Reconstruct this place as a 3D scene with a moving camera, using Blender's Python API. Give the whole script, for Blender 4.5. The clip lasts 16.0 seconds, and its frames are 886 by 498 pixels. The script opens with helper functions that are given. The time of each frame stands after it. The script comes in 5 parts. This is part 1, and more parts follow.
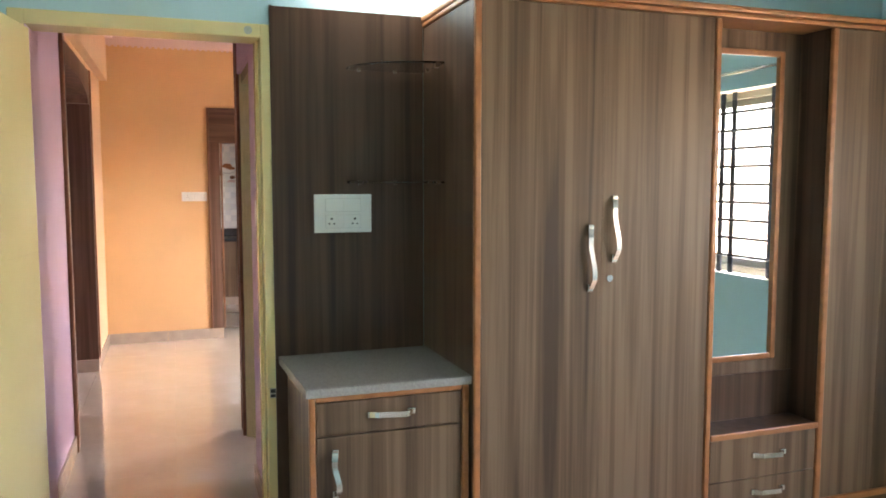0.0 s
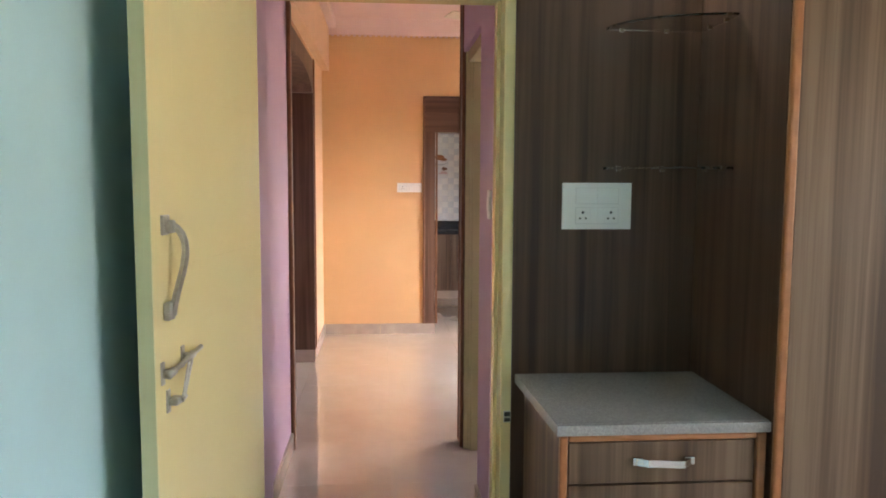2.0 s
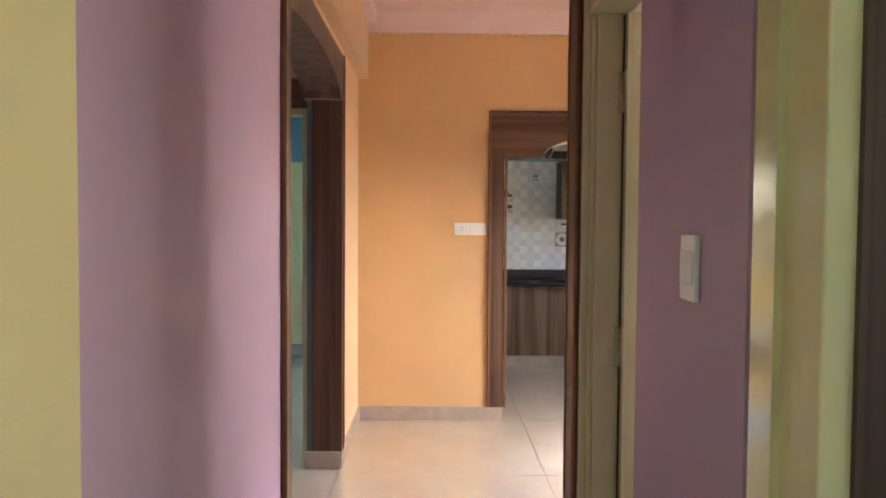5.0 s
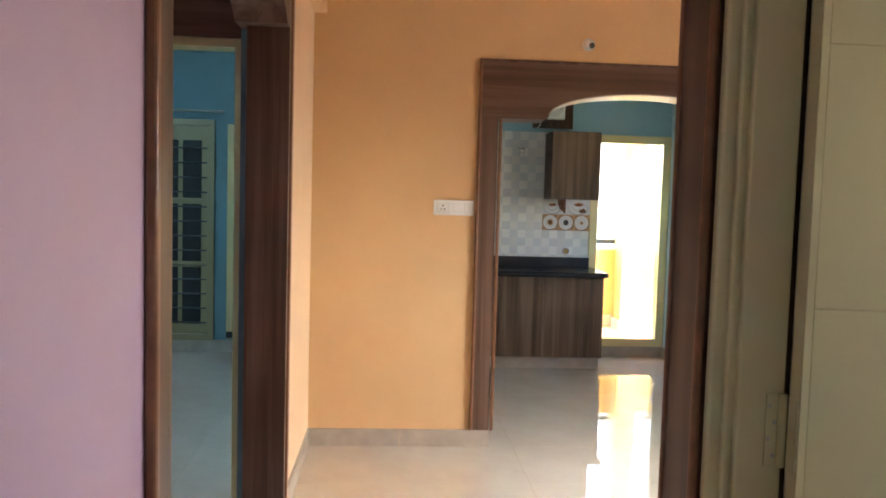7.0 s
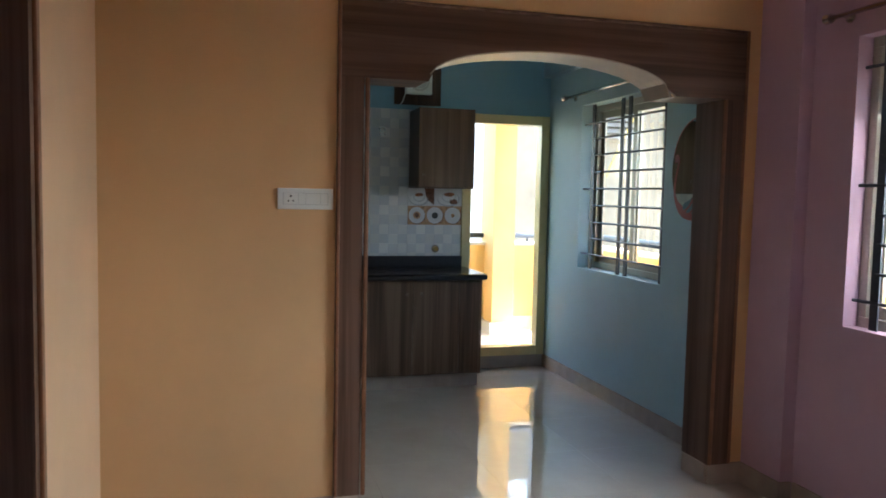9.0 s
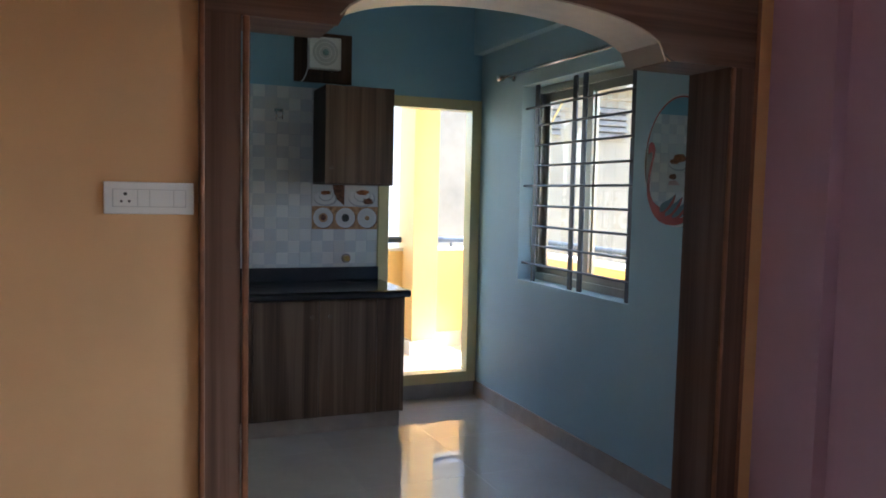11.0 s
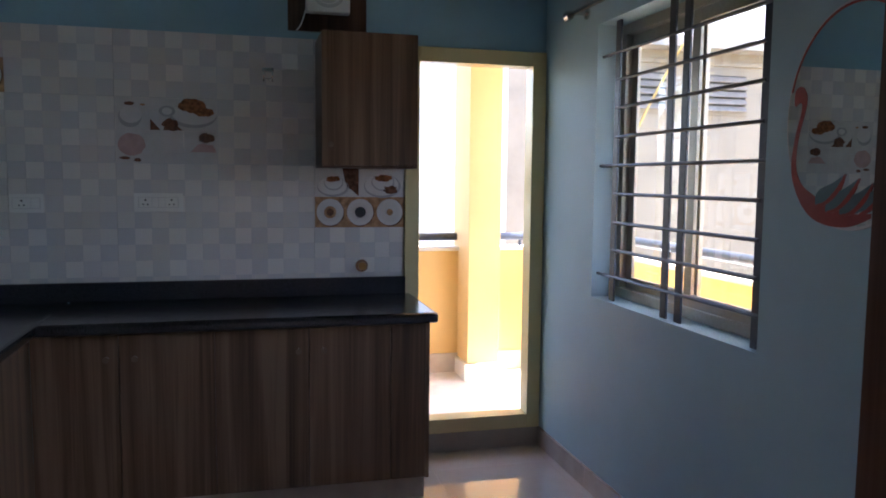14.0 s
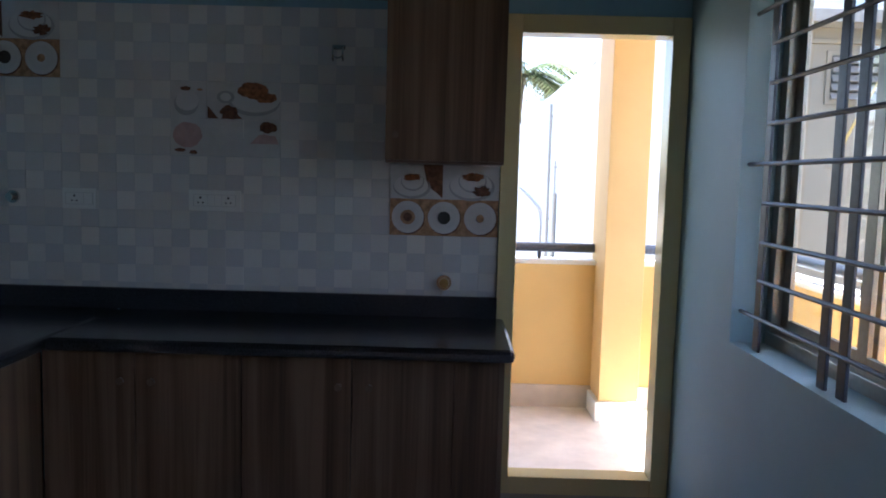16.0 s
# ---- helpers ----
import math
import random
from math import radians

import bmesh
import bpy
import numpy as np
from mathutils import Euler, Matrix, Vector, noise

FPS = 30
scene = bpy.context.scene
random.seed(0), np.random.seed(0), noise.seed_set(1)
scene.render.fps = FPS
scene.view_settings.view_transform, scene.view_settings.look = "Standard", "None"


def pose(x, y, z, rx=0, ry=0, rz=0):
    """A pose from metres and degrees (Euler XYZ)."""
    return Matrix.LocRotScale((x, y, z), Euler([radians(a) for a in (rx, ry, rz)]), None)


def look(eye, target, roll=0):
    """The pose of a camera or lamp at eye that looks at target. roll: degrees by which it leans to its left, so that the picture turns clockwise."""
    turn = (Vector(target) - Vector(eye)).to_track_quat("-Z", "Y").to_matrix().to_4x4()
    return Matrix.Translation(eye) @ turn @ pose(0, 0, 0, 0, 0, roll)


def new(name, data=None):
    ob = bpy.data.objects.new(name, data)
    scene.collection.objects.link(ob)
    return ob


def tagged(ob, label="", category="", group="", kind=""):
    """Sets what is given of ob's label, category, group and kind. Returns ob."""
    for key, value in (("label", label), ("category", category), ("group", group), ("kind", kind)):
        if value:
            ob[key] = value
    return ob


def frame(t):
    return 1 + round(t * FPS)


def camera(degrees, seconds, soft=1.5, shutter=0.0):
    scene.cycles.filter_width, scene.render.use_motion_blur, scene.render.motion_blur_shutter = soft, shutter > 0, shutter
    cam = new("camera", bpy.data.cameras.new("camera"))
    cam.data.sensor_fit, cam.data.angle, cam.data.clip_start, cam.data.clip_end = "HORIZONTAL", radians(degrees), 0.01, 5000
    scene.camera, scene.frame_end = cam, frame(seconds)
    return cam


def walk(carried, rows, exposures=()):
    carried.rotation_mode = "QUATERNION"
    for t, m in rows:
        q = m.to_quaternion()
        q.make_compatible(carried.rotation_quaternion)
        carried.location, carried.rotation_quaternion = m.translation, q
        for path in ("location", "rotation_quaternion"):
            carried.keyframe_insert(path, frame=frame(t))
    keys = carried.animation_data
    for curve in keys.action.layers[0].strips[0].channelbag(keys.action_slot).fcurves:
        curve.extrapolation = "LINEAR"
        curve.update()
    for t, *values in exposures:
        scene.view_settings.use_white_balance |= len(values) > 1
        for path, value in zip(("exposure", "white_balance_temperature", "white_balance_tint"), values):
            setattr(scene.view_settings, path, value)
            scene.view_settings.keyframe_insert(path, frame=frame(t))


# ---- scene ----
cam = camera(60.3, 16.0, soft=1.8)

PATH = [
    (0, (-0.3, -7.782, 1.525), (0.358, -5.901, 1.354), 0.0),
    (0.5, (-0.309, -7.782, 1.53), (0.159, -5.843, 1.391), 0.6),
    (1, (-0.324, -7.692, 1.511), (-0.04, -5.717, 1.366), 0.7),
    (1.5, (-0.358, -7.489, 1.506), (-0.163, -5.506, 1.33), 0.8),
    (2, (-0.371, -7.232, 1.497), (-0.216, -5.246, 1.31), 0.3),
    (2.5, (-0.349, -6.948, 1.498), (-0.284, -4.959, 1.302), 0.5),
    (3, (-0.368, -6.641, 1.476), (-0.418, -4.649, 1.296), 0.5),
    (3.5, (-0.394, -6.341, 1.491), (-0.378, -4.345, 1.357), 0.5),
    (4, (-0.38, -6.043, 1.484), (-0.315, -4.046, 1.399), -0.1),
    (4.2, (-0.384, -5.943, 1.484), (-0.368, -3.944, 1.41), -0.1),
    (6.3, (-0.436, -4.805, 1.446), (-0.382, -2.809, 1.338), 1.3),
    (6.5, (-0.453, -4.694, 1.446), (-0.393, -2.698, 1.331), 1.2),
    (7, (-0.473, -4.387, 1.448), (-0.341, -2.396, 1.317), 1.6),
    (7.5, (-0.454, -4.094, 1.443), (-0.254, -2.108, 1.31), 1.7),
    (8, (-0.447, -3.812, 1.433), (-0.188, -1.833, 1.3), 1.6),
    (8.5, (-0.458, -3.536, 1.437), (-0.071, -1.578, 1.3), 1.5),
    (9, (-0.423, -3.267, 1.432), (0.108, -1.344, 1.288), 1.2),
    (9.5, (-0.355, -3.001, 1.443), (0.212, -1.089, 1.291), 1.6),
    (10, (-0.293, -2.74, 1.437), (0.382, -0.864, 1.281), 2.4),
    (10.2, (-0.276, -2.63, 1.432), (0.457, -0.776, 1.276), 2.2),
    (12.3, (0.133, -1.775, 1.422), (0.875, 0.077, 1.29), 0.2),
    (12.5, (0.199, -1.703, 1.419), (0.917, 0.159, 1.283), 0.2),
    (13, (0.339, -1.53, 1.415), (0.954, 0.366, 1.262), 0.6),
    (13.5, (0.44, -1.326, 1.42), (0.985, 0.59, 1.245), 0.9),
    (14, (0.592, -1.128, 1.424), (1.088, 0.801, 1.243), 0.6),
    (14.5, (0.75, -0.971, 1.427), (1.186, 0.973, 1.249), 0.8),
    (15, (0.887, -0.801, 1.42), (1.228, 1.161, 1.239), 1.7),
    (15.5, (1.012, -0.624, 1.42), (1.221, 1.357, 1.231), 1.9),
    (16, (1.162, -0.482, 1.426), (1.145, 1.509, 1.238), 1.5),
]
walk(cam, [(t, look(eye, target, roll)) for t, eye, target, roll in PATH],
     [(0, 5.25, 7600, 20), (1.5, 5.12, 7500, 22), (3.0, 5.0, 7500, 21), (4.2, 4.92, 7500, 20), (6.3, 4.90, 7500, 10), (7.0, 4.76, 7200, 8), (7.5, 4.56, 7000, 8), (8.0, 3.92, 6700, 8),
      (9.0, 3.45, 6100, 4), (10.2, 3.28, 5800, 5), (12.3, 3.30, 6050, 18), (14.0, 3.16, 6050, 21), (15.0, 2.88, 5800, 19), (16.0, 2.54, 5650, 16)])

# ---- world, sun and daylight ----
world = bpy.data.worlds.new("world")
scene.world = world
world.use_nodes = True
wn = world.node_tree
sky = wn.nodes.new("ShaderNodeTexSky")
sky.sky_type = "NISHITA"
sky.sun_disc = False
SUN_EL, SUN_AZ = 68.0, 84.0          # degrees; azimuth clockwise from +y
sky.sun_elevation, sky.sun_rotation = radians(SUN_EL), radians(SUN_AZ)
sky.dust_density = 2.5
background = wn.nodes["Background"]
wn.links.new(sky.outputs[0], background.inputs[0])
background.inputs[1].default_value = 0.15

sun = new("sun", bpy.data.lights.new("sun", "SUN"))
sun.data.energy, sun.data.angle, sun.data.color = 5.0, radians(0.5), (1, 0.95, 0.86)
sun_from = Vector((math.sin(radians(SUN_AZ)) * math.cos(radians(SUN_EL)), math.cos(radians(SUN_AZ)) * math.cos(radians(SUN_EL)), math.sin(radians(SUN_EL))))
sun.matrix_world = look(sun_from * 20, (0, 0, 0))


def window_light(name, eye, target, wide, high, watts, tint):
    """Sky light in a window's opening."""
    lamp = new(name, bpy.data.lights.new(name, "AREA"))
    lamp.data.shape, lamp.data.size, lamp.data.size_y = "RECTANGLE", wide, high
    lamp.data.energy, lamp.data.color = watts, tint
    lamp.data.spread = radians(115)          # skylight falls mostly downwards
    lamp.matrix_world = look(eye, target)
    return lamp


window_light("bedroom_window_light", (3.46, -7.28, 1.56), (2.66, -7.10, 1.10), 1.95, 0.8, 1.0, (1.0, 0.95, 0.88))
window_light("hall_window_light", (2.46, -1.15, 1.62), (1.4, -1.15, 0.42), 1.1, 0.65, 2.7, (1.0, 0.98, 0.97))
# fill lamp added in an unseen opening to brighten the passage door's leaf
window_light("bath_fill_light", (2.22, -3.78, 1.75), (0.4, -3.6, 1.3), 0.46, 0.48, 0.18, (0.97, 0.98, 1.0))


# ---- materials ----
def mat(name, rough=0.5, metal=0.0, spec=0.5):
    m = bpy.data.materials.new(name)
    m.use_nodes = True
    b = m.node_tree.nodes["Principled BSDF"]
    b.inputs["Roughness"].default_value = rough
    b.inputs["Metallic"].default_value = metal
    b.inputs["Specular IOR Level"].default_value = spec
    return m, m.node_tree, b


def node(nt, kind, **values):
    n = nt.nodes.new(kind)
    for key, value in values.items():
        n.inputs[key.replace("_", " ")].default_value = value
    return n


def ramp(nt, source, stops):
    r = nt.nodes.new("ShaderNodeValToRGB")
    while len(r.color_ramp.elements) < len(stops):
        r.color_ramp.elements.new(0.5)
    for e, (p, c) in zip(r.color_ramp.elements, stops):
        e.position, e.color = p, (*c, 1)
    nt.links.new(source, r.inputs[0])
    return r.outputs[0]


def scaled(nt, sx, sy, sz):
    t = nt.nodes.new("ShaderNodeTexCoord")
    m = nt.nodes.new("ShaderNodeMapping")
    m.inputs["Scale"].default_value = (sx, sy, sz)
    nt.links.new(t.outputs["Object"], m.inputs[0])
    return m.outputs[0]


def bump(nt, b, source, strength=0.1, distance=0.002):
    n = nt.nodes.new("ShaderNodeBump")
    n.inputs["Strength"].default_value, n.inputs["Distance"].default_value = strength, distance
    nt.links.new(source, n.inputs["Height"])
    nt.links.new(n.outputs[0], b.inputs["Normal"])


def mul(c, k):
    return tuple(min(1.0, x * k) for x in c)


def paint(name, colour, rough=0.55, vary=0.08, relief=0.12):
    """Emulsion paint on plaster: faint roller stipple, patchy tone and a few scuffs."""
    m, nt, b = mat(name, rough, 0, 0.4)
    big = node(nt, "ShaderNodeTexNoise", Scale=1.3, Detail=5.0, Roughness=0.6)
    fine = node(nt, "ShaderNodeTexNoise", Scale=170.0, Detail=3.0)
    co = scaled(nt, 1, 1, 1)
    nt.links.new(co, big.inputs[0])
    nt.links.new(co, fine.inputs[0])
    col = ramp(nt, big.outputs[0], [(0.3, mul(colour, 1 - vary)), (0.55, colour), (0.75, mul(colour, 1 + vary * 0.6))])
    nt.links.new(col, b.inputs["Base Color"])
    bump(nt, b, fine.outputs[0], relief, 0.0015)
    return m


def laminate(name, dark, mid, light, axis="z", rough=0.38):
    """Wood-look laminate with streaks along one axis."""
    m, nt, b = mat(name, rough, 0, 0.32)
    k = {"z": (26, 26, 0.7), "x": (0.8, 26, 26)}[axis]
    k2 = {"z": (120, 120, 2.0), "x": (2.4, 120, 120)}[axis]
    wide = node(nt, "ShaderNodeTexNoise", Scale=0.55, Detail=3.5, Roughness=0.55, Distortion=0.6)
    fine = node(nt, "ShaderNodeTexNoise", Scale=1.0, Detail=3.0, Roughness=0.6)
    nt.links.new(scaled(nt, *k), wide.inputs[0])
    nt.links.new(scaled(nt, *k2), fine.inputs[0])
    mix = nt.nodes.new("ShaderNodeMath")
    mix.operation = "MULTIPLY_ADD"
    nt.links.new(fine.outputs[0], mix.inputs[0])
    mix.inputs[1].default_value = 0.20
    nt.links.new(wide.outputs[0], mix.inputs[2])
    col = ramp(nt, mix.outputs[0], [(0.43, dark), (0.57, mid), (0.71, light)])
    nt.links.new(col, b.inputs["Base Color"])
    bump(nt, b, fine.outputs[0], 0.02, 0.0006)
    return m


def plain(name, colour, rough=0.4, metal=0.0, scale=40.0, vary=0.12, relief=0.03):
    m, nt, b = mat(name, rough, metal, 0.5)
    n = node(nt, "ShaderNodeTexNoise", Scale=scale, Detail=4.0)
    nt.links.new(scaled(nt, 1, 1, 1), n.inputs[0])
    nt.links.new(ramp(nt, n.outputs[0], [(0.3, mul(colour, 1 - vary)), (0.7, mul(colour, 1 + vary))]), b.inputs["Base Color"])
    bump(nt, b, n.outputs[0], relief, 0.001)
    return m


CYAN = paint("cyan_wall_paint", (0.40, 0.62, 0.67))
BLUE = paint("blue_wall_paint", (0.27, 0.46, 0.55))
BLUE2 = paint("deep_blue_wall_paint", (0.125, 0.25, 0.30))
PALE = paint("pale_blue_wall_paint", (0.38, 0.535, 0.58))
PINK = paint("mauve_wall_paint", (0.53, 0.365, 0.48))
ORANGE = paint("apricot_wall_paint", (0.72, 0.455, 0.235))
PEACH = paint("peach_wall_paint", (0.75, 0.52, 0.33))
CEILPINK = paint("pink_ceiling_paint", (0.74, 0.56, 0.55))
CEILBLUE = paint("blue_ceiling_paint", (0.55, 0.72, 0.76))
WHITE = paint("white_plaster_paint", (0.78, 0.78, 0.74))
OCHRE = paint("ochre_exterior_paint", (0.74, 0.51, 0.20), vary=0.1, relief=0.3)
OCHRE2 = paint("light_ochre_exterior_paint", (0.82, 0.58, 0.25), vary=0.12, relief=0.3)
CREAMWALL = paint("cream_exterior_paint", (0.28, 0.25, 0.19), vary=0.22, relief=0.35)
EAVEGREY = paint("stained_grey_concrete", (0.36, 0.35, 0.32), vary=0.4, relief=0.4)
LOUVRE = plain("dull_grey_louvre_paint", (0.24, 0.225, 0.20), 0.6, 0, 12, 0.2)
GREYWALL = paint("weathered_white_exterior_paint", (0.76, 0.76, 0.73), vary=0.22, relief=0.4)
CREAM = paint("cream_gloss_paint", (0.70, 0.60, 0.32), rough=0.14, vary=0.05, relief=0.05)
# cream gloss darkened: the backlit frame's shade is in this colour
CREAMSHADE = paint("shaded_cream_gloss_paint", (0.30, 0.25, 0.14), rough=0.3, vary=0.06, relief=0.05)
CREAM2 = paint("pale_cream_gloss_paint", (0.60, 0.57, 0.33), rough=0.2, vary=0.05, relief=0.05)
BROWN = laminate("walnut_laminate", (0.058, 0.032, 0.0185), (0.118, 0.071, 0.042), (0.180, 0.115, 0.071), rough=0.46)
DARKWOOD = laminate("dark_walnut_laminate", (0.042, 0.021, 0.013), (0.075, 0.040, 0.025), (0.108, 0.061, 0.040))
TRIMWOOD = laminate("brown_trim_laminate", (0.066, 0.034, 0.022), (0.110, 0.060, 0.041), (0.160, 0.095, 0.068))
TRIMFLAT = laminate("brown_trim_laminate_across", (0.066, 0.034, 0.022), (0.110, 0.060, 0.041), (0.160, 0.095, 0.068), axis="x")
LIP = plain("orange_brown_edge_moulding", (0.34, 0.130, 0.048), 0.35, 0, 25, 0.18)
LIP2 = plain("brown_edge_moulding", (0.20, 0.085, 0.040), 0.35, 0, 25, 0.18)
SOFFIT = plain("pale_brown_soffit", (0.42, 0.36, 0.29), 0.4, 0, 12, 0.08)
KNOB = plain("dark_bronze_metal", (0.16, 0.12, 0.09), 0.3, 1.0)
CHROME = plain("brushed_chrome", (0.62, 0.60, 0.57), 0.22, 1.0, 120, 0.05)
STEEL = plain("grey_satin_metal", (0.43, 0.42, 0.38), 0.42, 0.75, 90, 0.1)
IRON = plain("grey_black_grille_paint", (0.045, 0.054, 0.072), 0.4, 0, 60, 0.2)
WHITEIRON = plain("white_grille_paint", (0.66, 0.66, 0.62), 0.45, 0, 60, 0.1)
ALU = plain("anodised_aluminium", (0.42, 0.40, 0.34), 0.38, 0.7, 60, 0.06)
PLASTIC = plain("white_switch_plastic", (0.78, 0.79, 0.76), 0.3, 0, 10, 0.02, 0.0)
PLASTICGREY = plain("grey_plastic_and_joint_shade", (0.56, 0.57, 0.55), 0.5, 0, 10, 0.04, 0.0)
HOLE = plain("dark_socket_holes", (0.03, 0.03, 0.03), 0.6, 0, 10, 0.1, 0.0)
BLACKSTONE = plain("polished_black_granite", (0.026, 0.027, 0.031), 0.19, 0, 260, 0.6, 0.0)
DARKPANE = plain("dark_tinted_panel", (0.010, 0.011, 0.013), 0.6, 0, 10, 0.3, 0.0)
BARK = plain("palm_bark", (0.16, 0.13, 0.10), 0.9, 0, 14, 0.3, 0.5)
EARTH = plain("dry_earth_ground", (0.22, 0.18, 0.13), 0.95, 0, 0.8, 0.3, 0.3)
RED = plain("red_etched_pattern", (0.33, 0.05, 0.035), 0.35, 0, 20, 0.15, 0.0)
GREYGREEN = plain("blue_grey_etched_pattern", (0.10, 0.16, 0.18), 0.35, 0, 20, 0.15, 0.0)
COCOA = plain("brown_picture_glaze", (0.16, 0.075, 0.045), 0.2, 0, 45, 0.5, 0.0)
TAN = plain("tan_picture_glaze", (0.42, 0.25, 0.14), 0.2, 0, 45, 0.4, 0.0)
CHINA = plain("white_picture_glaze", (0.65, 0.64, 0.63), 0.16, 0, 12, 0.05, 0.0)
PICTURE = plain("pale_picture_glaze", (0.605, 0.60, 0.59), 0.14, 0, 18, 0.06, 0.0)
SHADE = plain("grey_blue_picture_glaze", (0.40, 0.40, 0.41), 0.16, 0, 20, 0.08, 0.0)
RUST = plain("rust_brown_picture_glaze", (0.28, 0.115, 0.048), 0.2, 0, 60, 0.5, 0.0)
ROSE = plain("rosy_picture_glaze", (0.52, 0.36, 0.34), 0.18, 0, 20, 0.15, 0.0)
FROND = plain("palm_leaf", (0.085, 0.115, 0.035), 0.55, 0, 6, 0.35, 0.1)
LEAF = plain("tree_leaf", (0.055, 0.10, 0.035), 0.55, 0, 5, 0.4, 0.1)


def lamp_tube():
    m, nt, b = mat("lit_tube_diffuser", 0.4)
    b.inputs["Base Color"].default_value = (0.85, 0.86, 0.85, 1)
    b.inputs["Emission Color"].default_value = (0.86, 0.96, 1.0, 1)
    b.inputs["Emission Strength"].default_value = 2.1
    return m


TUBE = lamp_tube()


def granite():
    m, nt, b = mat("grey_speckled_granite", 0.16, 0, 0.5)
    n = node(nt, "ShaderNodeTexNoise", Scale=130.0, Detail=6.0, Roughness=0.75)
    v = node(nt, "ShaderNodeTexVoronoi", Scale=210.0)
    co = scaled(nt, 1, 1, 1)
    nt.links.new(co, n.inputs[0])
    nt.links.new(co, v.inputs["Vector"])
    mx = nt.nodes.new("ShaderNodeMath")
    mx.operation = "MULTIPLY_ADD"
    nt.links.new(v.outputs["Distance"], mx.inputs[0])
    mx.inputs[1].default_value = 0.25
    nt.links.new(n.outputs[0], mx.inputs[2])
    nt.links.new(ramp(nt, mx.outputs[0], [(0.38, (0.195, 0.190, 0.182)), (0.58, (0.245, 0.240, 0.230)), (0.78, (0.31, 0.30, 0.29))]), b.inputs["Base Color"])
    return m


def floor_tile():
    m, nt, b = mat("polished_beige_vitrified_tile", 0.07, 0, 0.95)
    n = node(nt, "ShaderNodeTexNoise", Scale=3.5, Detail=6.0, Roughness=0.65)
    g = node(nt, "ShaderNodeTexNoise", Scale=90.0, Detail=2.0)
    info = nt.nodes.new("ShaderNodeObjectInfo")
    co = scaled(nt, 1, 1, 1)
    nt.links.new(co, n.inputs[0])
    nt.links.new(co, g.inputs[0])
    a = nt.nodes.new("ShaderNodeMath")
    a.operation = "MULTIPLY_ADD"
    nt.links.new(info.outputs["Random"], a.inputs[0])
    a.inputs[1].default_value = 0.12
    nt.links.new(n.outputs[0], a.inputs[2])
    nt.links.new(ramp(nt, a.outputs[0], [(0.35, (0.50, 0.45, 0.40)), (0.55, (0.535, 0.485, 0.435)), (0.8, (0.57, 0.52, 0.47))]), b.inputs["Base Color"])
    r = nt.nodes.new("ShaderNodeMapRange")
    b.inputs["Coat Weight"].default_value, b.inputs["Coat IOR"].default_value, b.inputs["Coat Roughness"].default_value = 0.8, 1.6, 0.02
    r.inputs["To Min"].default_value, r.inputs["To Max"].default_value = 0.02, 0.055
    nt.links.new(n.outputs[0], r.inputs[0])
    nt.links.new(r.outputs[0], b.inputs["Roughness"])
    wave = node(nt, "ShaderNodeTexNoise", Scale=2.2, Detail=1.0)
    nt.links.new(co, wave.inputs[0])
    bump(nt, b, wave.outputs[0], 0.025, 0.003)
    return m


def wall_tile(name, low, high):
    """Glazed wall tile: each raised square has its own slight tone."""
    m, nt, b = mat(name, 0.09, 0, 0.5)
    g = nt.nodes.new("ShaderNodeNewGeometry")
    nt.links.new(ramp(nt, g.outputs["Random Per Island"], [(0.0, low), (1.0, high)]), b.inputs["Base Color"])
    n = node(nt, "ShaderNodeTexNoise", Scale=14.0, Detail=2.0)
    nt.links.new(scaled(nt, 1, 1, 1), n.inputs[0])
    bump(nt, b, n.outputs[0], 0.1, 0.002)
    return m


def mirror_glass():
    m, nt, b = mat("silvered_mirror", 0.01, 1.0, 0.5)
    b.inputs["Base Color"].default_value = (0.86, 0.90, 0.88, 1)
    return m


def pane_glass():
    m, nt, b = mat("clear_window_glass", 0.0, 0, 0.5)
    b.inputs["Transmission Weight"].default_value = 1.0
    b.inputs["IOR"].default_value = 1.45
    b.inputs["Base Color"].default_value = (0.95, 0.98, 0.97, 1)
    return m


GRANITE, FLOORTILE, MIRROR, GLASS = granite(), floor_tile(), mirror_glass(), pane_glass()
WALLTILE = wall_tile("white_glazed_wall_tile", (0.64, 0.63, 0.60), (0.79, 0.77, 0.735))
WALLTILE2 = wall_tile("grey_glazed_wall_tile", (0.585, 0.59, 0.595), (0.68, 0.67, 0.655))
SKIRT = plain("grey_beige_skirting_tile", (0.43, 0.37, 0.32), 0.2, 0, 9, 0.1, 0.02)
GROUT = plain("grey_tile_joint", (0.38, 0.35, 0.31), 0.8, 0, 30, 0.1, 0.1)


# ---- building helpers ----
def box(bm, x0, x1, y0, y1, z0, z1, bevel=0.0):
    vs = [bm.verts.new((x, y, z)) for z in (z0, z1) for x, y in ((x0, y0), (x1, y0), (x1, y1), (x0, y1))]
    fs = [bm.faces.new([vs[i] for i in f]) for f in ((3, 2, 1, 0), (4, 5, 6, 7), (0, 1, 5, 4), (1, 2, 6, 5), (2, 3, 7, 6), (3, 0, 4, 7))]
    if bevel:
        es = {e for f in fs for e in f.edges}
        bmesh.ops.bevel(bm, geom=list(es), offset=bevel, segments=2, profile=0.5, affect="EDGES")
    return bm


def B(*a):
    return box(bmesh.new(), *a)


